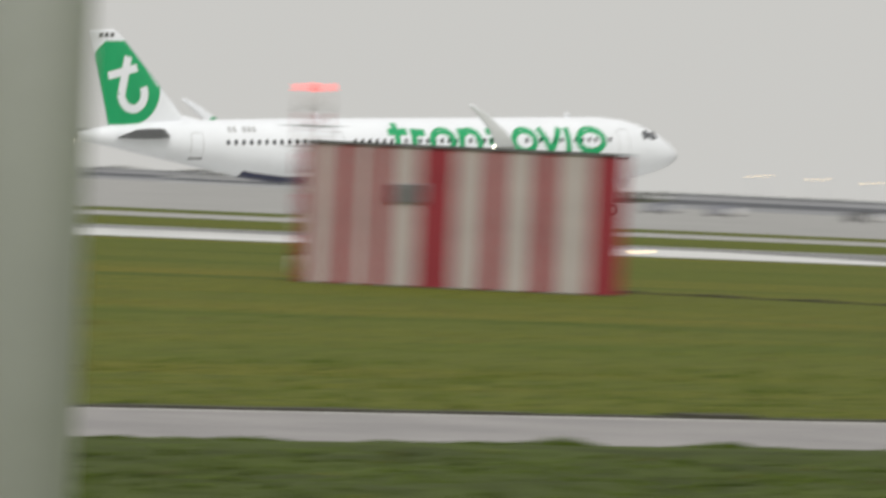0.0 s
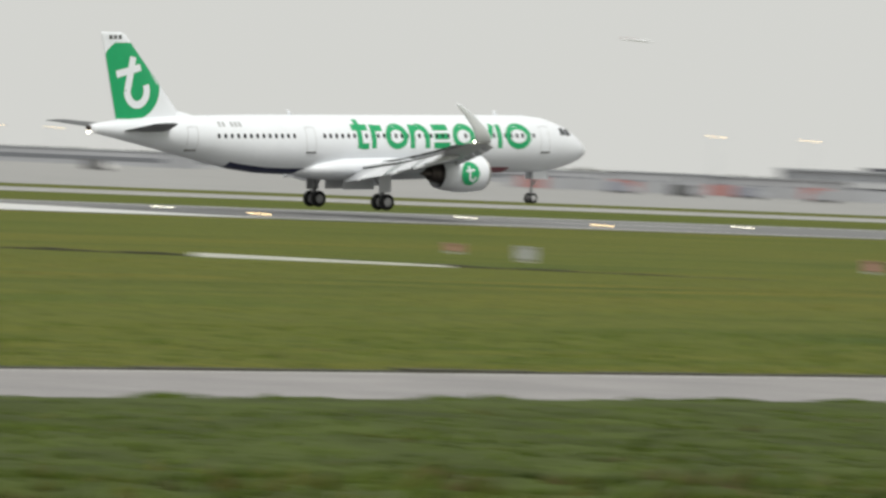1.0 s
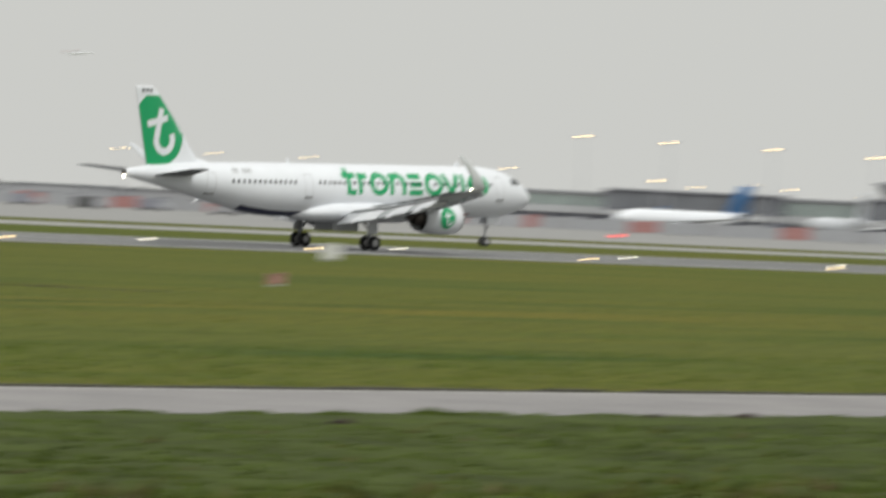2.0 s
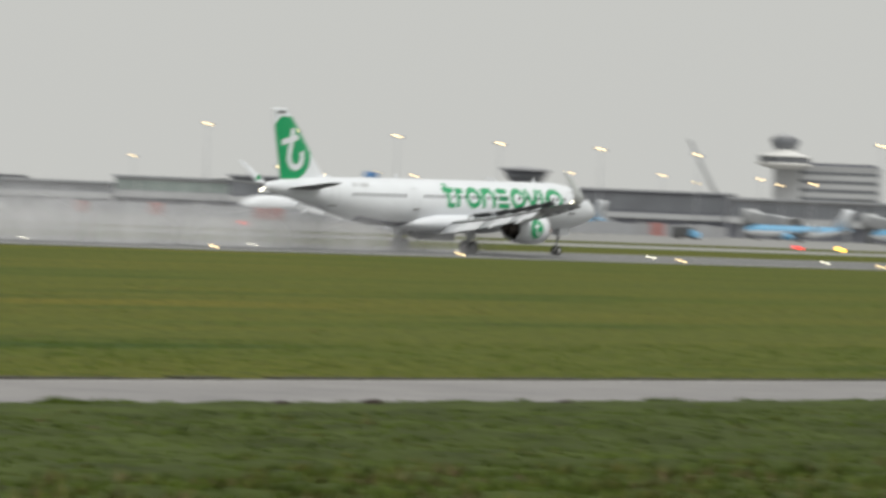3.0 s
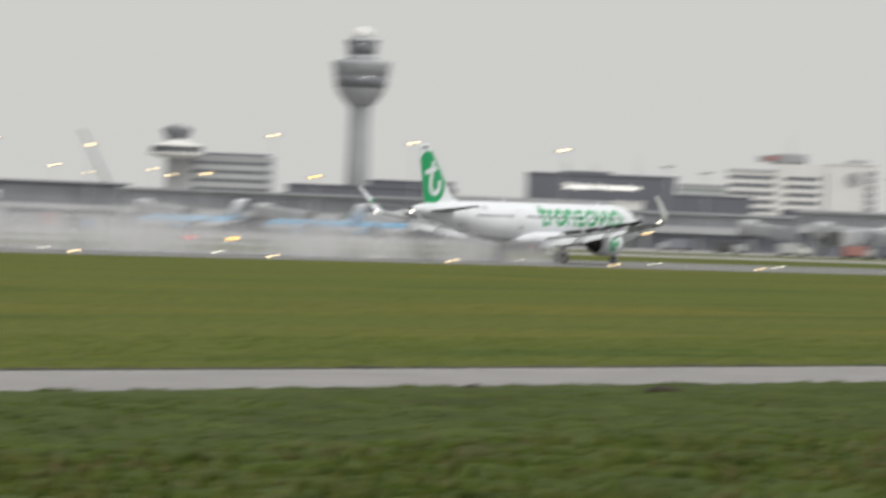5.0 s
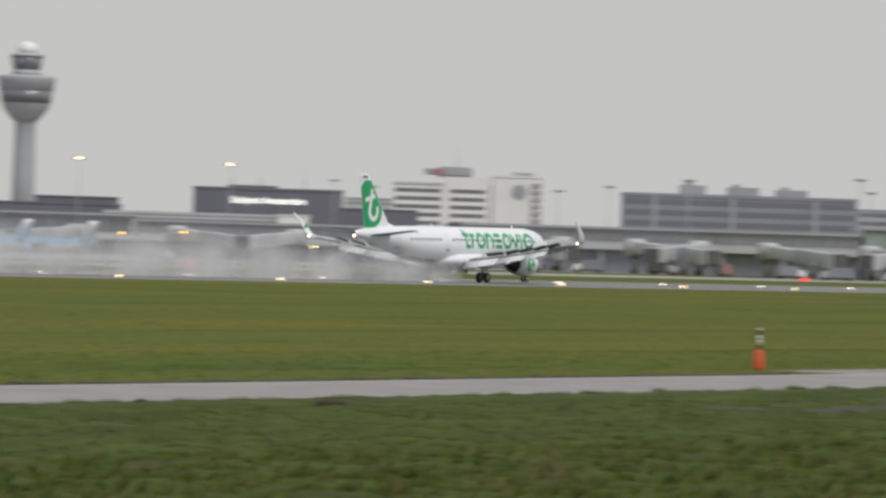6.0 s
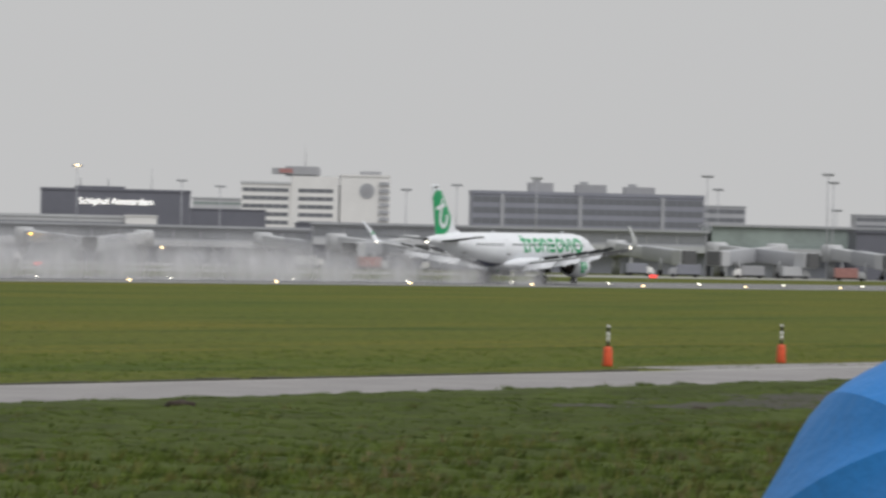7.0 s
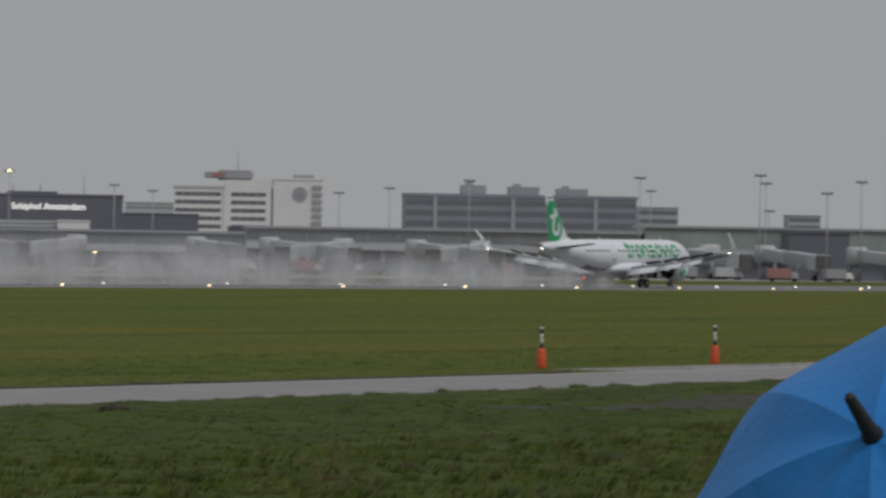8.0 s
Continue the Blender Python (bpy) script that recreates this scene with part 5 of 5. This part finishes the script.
clumps(36000, 0.14, 0.19, 11, "grass_blade", 1, "rough green grass clumps on the verge", lambda x, y, k: 0.95 - 0.25 * k)
clumps(15000, 0.18, 0.15, 12, "grass_bright", 2, "fresh green grass clumps on the verge", lambda x, y, k: 0.85 * patchy(x, y, 21))
# darker blades put the shade among tussocks and down the bank into colour
clumps(15000, 0.19, 0.14, 14, "grass_dark", 3, "grass clumps on the verge, dark green in place of shade", lambda x, y, k: (0.4 + 0.45 * k) * patchy(x, y, 31, 0.08))
clumps(13000, 0.22, 0.14, 13, "grass_olive", 4, "yellowed olive grass clumps on the bank", lambda x, y, k: 0.05 + 0.65 * k * patchy(x, y, 41))
clumps(9000, 0.22, 0.13, 12, "grass_dry", 5, "dry brown grass clumps on the bank", lambda x, y, k: 0.02 + 0.8 * k * patchy(x, y, 51, 0.02))
tufts("grass_tufts", 22000, 30, 215, 71.7, 92, 0.10, 0.10, "grass_blade", 3, "short green grass beyond the service road", flat, 4, -0.2)
tufts("dry_tufts", 7000, 30, 215, 72, 150, 0.10, 0.12, "grass_dry", 6, "short yellowed grass on the field", flat, 4, 0.15)
tufts("grass_tufts", 16000, 40, 330, 90, 150, 0.10, 0.15, "grass_blade", 4, "short green grass on the field", flat, 4, 0.0)
# ragged grass creeping over the road's near edge
tufts("grass_tufts", 9000, 28, 175, 63.0, 63.75, 0.09, 0.06, "grass_blade", 5, "ragged grass along the road edge", lambda x, y: 0.02, 5, -0.1)

# mole hills
for x, y, s in ((101.9, 59.7, 0.65), (103.0, 60.2, 0.38), (60.8, 59.8, 0.35), (72.0, 62.9, 0.28), (74.6, 62.9, 0.34), (80.5, 63.0, 0.26), (99.0, 62.9, 0.34), (113, 52, 0.5), (121, 49, 0.45)):
    bm = bmesh.new()
    bmesh.ops.create_icosphere(bm, subdivisions=3, radius=0.5)
    for v in bm.verts:
        v.co *= 1 + 0.35 * noise.noise(v.co * 4 + Vector((x, y, 0)))
        v.co.z *= 0.55
    ob = part("mole_hill", bm, "soil", smooth=True)
    ob.matrix_world = pose(x, y, heights(x, y) - 0.02) @ Matrix.Diagonal((1.35 * s, s, s, 1))
    tagged(ob, "dark crumbly mole hill in the grass", "mole hill", "mole hills")

# access path to the shelter and small boxes in the field
path = thing("path", pose(118.1, 155.2, 0.0, 0, 0, -37.4), "pale low concrete edging across the grass", "edging", kind="structure")
for k in range(10):
    part("paving_slab", cube(0.96 * k + 0.01, 0.96 * k + 0.95, -0.2, 0.2, -0.1, 0.135 - 0.009 * k), "line_paint", path)
# dark line of a furrow, drawn as a low raised strip beside the edging
ridge = thing("furrow_line", pose(104, 166, 0.0, 0, 0, -37.4), "dark furrow line in the grass, built as a low raised strip", "soil", kind="structure")
for k in range(40):
    part("sod", cube(k, k + 0.99, 0.3, 0.75, -0.1, (0.065 + 0.03 * math.sin(k * 1.7)) * min(1.0, (40 - k) / 14, (k + 3) / 8)), "mud", ridge)


def field_box(x, y, mat, w, h, label):
    root = thing("junction_box", pose(x, y, 0, 0, 0, -40), label, "box")
    part("cabinet", cube(-w / 2, w / 2, -0.2, 0.2, 0.1, h), mat, root, bevel=0.03)
    part("lid", cube(-w / 2 - 0.03, w / 2 + 0.03, -0.23, 0.23, h, h + 0.04), mat, root)
    part("plinth", cube(-w / 2 + 0.04, w / 2 - 0.04, -0.16, 0.16, -0.1, 0.1), "concrete_pale", root)


field_box(230.5, 228.5, "line_paint", 1.1, 1.05, "white metal junction box in the grass")
field_box(145.9, 173.2, "panel_red", 0.6, 0.4, "small faded red box in the grass")
field_box(139.0, 160.5, "facade_grey", 0.7, 0.6, "small pale box in the grass")
field_box(155.2, 157.0, "panel_red", 0.6, 0.5, "small reddish box in the grass")

# viewing mound under the camera, with a hummock beside it
def mound_z(x, y):
    r_ = math.hypot(x, y)
    z = -0.06 + 2.11 / (1 + math.exp((r_ - 19.0) / 4.2))
    return z + 0.93 * math.exp(-((x - 10.41) ** 2 + (y - 3.80) ** 2) / 1.6)


bm = bmesh.new()
rings = []
for i in range(1, 61):
    r_ = 0.7 * i
    rings.append([(r_ * math.cos(2 * math.pi * k / 72), r_ * math.sin(2 * math.pi * k / 72), mound_z(r_ * math.cos(2 * math.pi * k / 72), r_ * math.sin(2 * math.pi * k / 72))) for k in range(72)])
loft(rings, caps=False, bm=bm)
bm.verts.ensure_lookup_table()
bm.faces.new([bm.verts[k] for k in range(72)])
tagged(part("mound", bm, "grass", smooth=True), "low grassy viewing mound", "grass", kind="structure")


# ---- umbrella ----
def umbrella():
    az, el, dist = radians(67.90), radians(-1.866), 10.4
    way = Vector((math.sin(az) * math.cos(el), math.cos(az) * math.cos(el), math.sin(el)))
    rt, up = Vector((math.cos(az), -math.sin(az), 0)), Vector((0, 0, 1))
    axis = (-0.388 * rt + 0.623 * up - 0.68 * way).normalized()
    e1, e2 = -0.53 * rt + 0.85 * up, -0.85 * rt - 0.53 * up
    x = (e1 - e1.dot(axis) * axis).normalized()
    y = axis.cross(x)
    sgn = 1 if y.dot(e2) > 0 else -1
    root = thing("umbrella", Matrix.Translation(EYE + dist * way) @ Matrix((x, y, axis)).transposed().to_4x4(), "open bright blue umbrella with a black tip, wet", "umbrella")
    phi0 = sgn * radians(18.0)
    R, D, n = 0.55, 0.215, 8
    for s in range(n):
        bm = bmesh.new()
        rows = []
        for i in range(13):
            q = i / 12
            row = []
            for j in range(9):
                f = j / 8
                a = phi0 + 2 * math.pi * (s + f) / n
                chord = math.cos(math.pi / n) / math.cos(math.pi / n * (2 * f - 1))
                belly = 1 - 0.03 * math.sin(math.pi * f) * q
                rr = R * q * (chord * belly if q > 0 else 1)
                z = -D * q ** 1.9 - 0.012 * math.sin(math.pi * f) * math.sin(math.pi * q) - 0.034 * abs(2 * f - 1) ** 4 * q ** 8
                row.append((rr * math.cos(a), rr * math.sin(a), z))
            rows.append(row)
        loft(rows, closed=False, caps=False, bm=bm)
        bmesh.ops.remove_doubles(bm, verts=bm.verts, dist=1e-5)
        ob = part("canopy_panel", bm, "umbrella_blue", root, "blue taut fabric panel")
        a = phi0 + 2 * math.pi * s / n
        pts = [(R * q * math.cos(a), R * q * math.sin(a), -D * q ** 1.9 - 0.034 * q ** 8 - 0.004) for q in (0.02, 0.3, 0.6, 0.8, 0.9, 1.0)]
        bm = bmesh.new()
        for p, q in zip(pts, pts[1:]):
            tube(p, q, 0.002, n=5, bm=bm)
        part("rib", bm, "steel_grey", root)
        part("rib_tip", tube((0.99 * R * math.cos(a), 0.99 * R * math.sin(a), -D - 0.032), (1.008 * R * math.cos(a), 1.008 * R * math.sin(a), -D - 0.038), 0.0035, n=6), "umbrella_blue", root)
    part("ferrule", revolve([(-0.006, 0.024), (0.006, 0.022), (0.018, 0.017), (0.118, 0.0115), (0.126, 0.006)], "z", 16), "black_rubber", root, "black plastic tip")
    part("shaft", tube((0, 0, -0.90), (0, 0, -0.004), 0.006, n=8), "steel_grey", root)
    part("handle", tube((0, 0, -1.02), (0, 0, -0.89), 0.014, 0.012, n=10), "black_rubber", root)


umbrella()

# ---- spray thrown up by the wheels: soft clouds left along the runway ----
def mist_cloud(seed):
    bm = bmesh.new()
    bmesh.ops.create_icosphere(bm, subdivisions=4, radius=1.0)
    for v in bm.verts:
        q = 1 + 0.16 * noise.noise(v.co * 1.7 + Vector((seed, 0, 0)))
        v.co = Vector((v.co.x * 14.0 * q, v.co.y * 3.6 * q, v.co.z * 5.8 * q))
    me = bpy.data.meshes.new("spray")
    bm.to_mesh(me)
    bm.free()
    me.polygons.foreach_set("use_smooth", [True] * len(me.polygons))
    me.materials.append(M["mist"])
    return me


CLOUDS = [mist_cloud(3.1 * k) for k in range(5)]
SPRAY = []
rs = random.Random(9)
for k in range(25):
    ob = tagged(new("spray", CLOUDS[k % 5]), "white water spray drifting behind the wheels", "spray", "wheel spray", kind="stuff")
    SPRAY.append((ob, 292 + 13.5 * k + rs.uniform(-1.5, 1.5), 286.6 + rs.uniform(-2.5, 2.5), rs.uniform(-4.0, 4.0), rs.uniform(0.92, 1.08)))


FAR = 4500.0


def motions():
    rows = []
    lifts = ((0.0, 1.65), (0.5, 1.30), (1.0, 0.93), (1.5, 0.62), (2.0, 0.42), (2.5, 0.27), (3.0, 0.09), (3.5, 0.0), (8.0, 0.0))
    ahead = ((0.0, -1.74), (0.5, -0.98), (1.0, 0.0), (1.25, 0.5), (1.5, 0.6), (2.0, 0.2), (2.5, -0.3), (3.0, 0.0), (7.0, 0.0), (7.5, -0.5), (8.0, -0.5))
    for k in range(0, 33):
        t = 0.25 * k
        u = t - 1
        s = 231.521 + 57.61 * u + 0.631 * u * u / 2 - 0.57 * u ** 3 / 6
        s += float(np.interp(t, [q[0] for q in ahead], [q[1] for q in ahead]))
        lift = float(np.interp(t, [q[0] for q in lifts], [q[1] for q in lifts]))
        pitch = 2.9 - 0.74 * t if t < 3 else max(0.4, 0.68 - 0.1 * (t - 3))
        rows.append((t, pose(s, 286.6, 0.03 + lift, 0, -pitch, 0)))
    for gear in MAIN_GEAR:
        walk(gear, [(0.0, pose(0, 0, -0.42)), (1.9, pose(0, 0, -0.42)), (2.5, pose(0, 0, -0.27)), (3.0, pose(0, 0, -0.09)), (3.5, pose(0, 0, 0)), (8.0, pose(0, 0, 0))])
    for gear in NOSE_GEAR:
        walk(gear, [(0.0, pose(0, 0, -0.22)), (2.8, pose(0, 0, -0.22)), (3.6, pose(0, 0, -0.05)), (8.0, pose(0, 0, 0))])
    walk(plane, rows)
    rows = []
    for t, az in ((0.0, 41.61), (4.0, 43.21), (8.0, 44.81)):
        a = radians(az)
        rows.append((t, pose(FAR * math.sin(a), FAR * math.cos(a), EYE.z + FAR * math.tan(radians(1.478)), 0, -3, -35)))
    walk(far_jet, rows)
    # each cloud lies under the surface until the wheels pass, then lifts and drifts
    for ob, x, y, a, q in SPRAY:
        t0 = 0.0
        while t0 < 8.0:
            u = t0 - 1
            if 231.521 + 57.61 * u + 0.631 * u * u / 2 - 0.57 * u ** 3 / 6 > x - 3:
                break
            t0 += 0.02
        t0 = max(t0 - 0.08, 0.4)
        rows = [(0.0, pose(x, y, -6.2, 0, 0, a)), (min(t0, 7.9), pose(x, y, -6.0, 0, 0, a))]
        for dt, z, dx in ((0.2, -1.0, -1.0), (0.5, 0.3, 0.0), (1.0, 0.9, 1.0), (2.0, 1.4, 2.0), (4.5, 1.6, 3.0)):
            if t0 + dt < 7.95:
                rows.append((t0 + dt, pose(x + dx, y + 0.5 * dt, z * q, 0, 0, a)))
        z, dx = rows[-1][1].translation.z, rows[-1][1].translation.x
        rows.append((8.0, pose(dx + 0.2, y, z + 0.05, 0, 0, a)))
        walk(ob, rows)
    for sp, (x, y, z) in SPOILERS:
        walk(sp, [(t, pose(x, y, z, 0, a, 0)) for t, a in ((0.0, 2), (1.9, 2), (2.4, 8), (3.0, 27), (8.0, 27))])


motions()
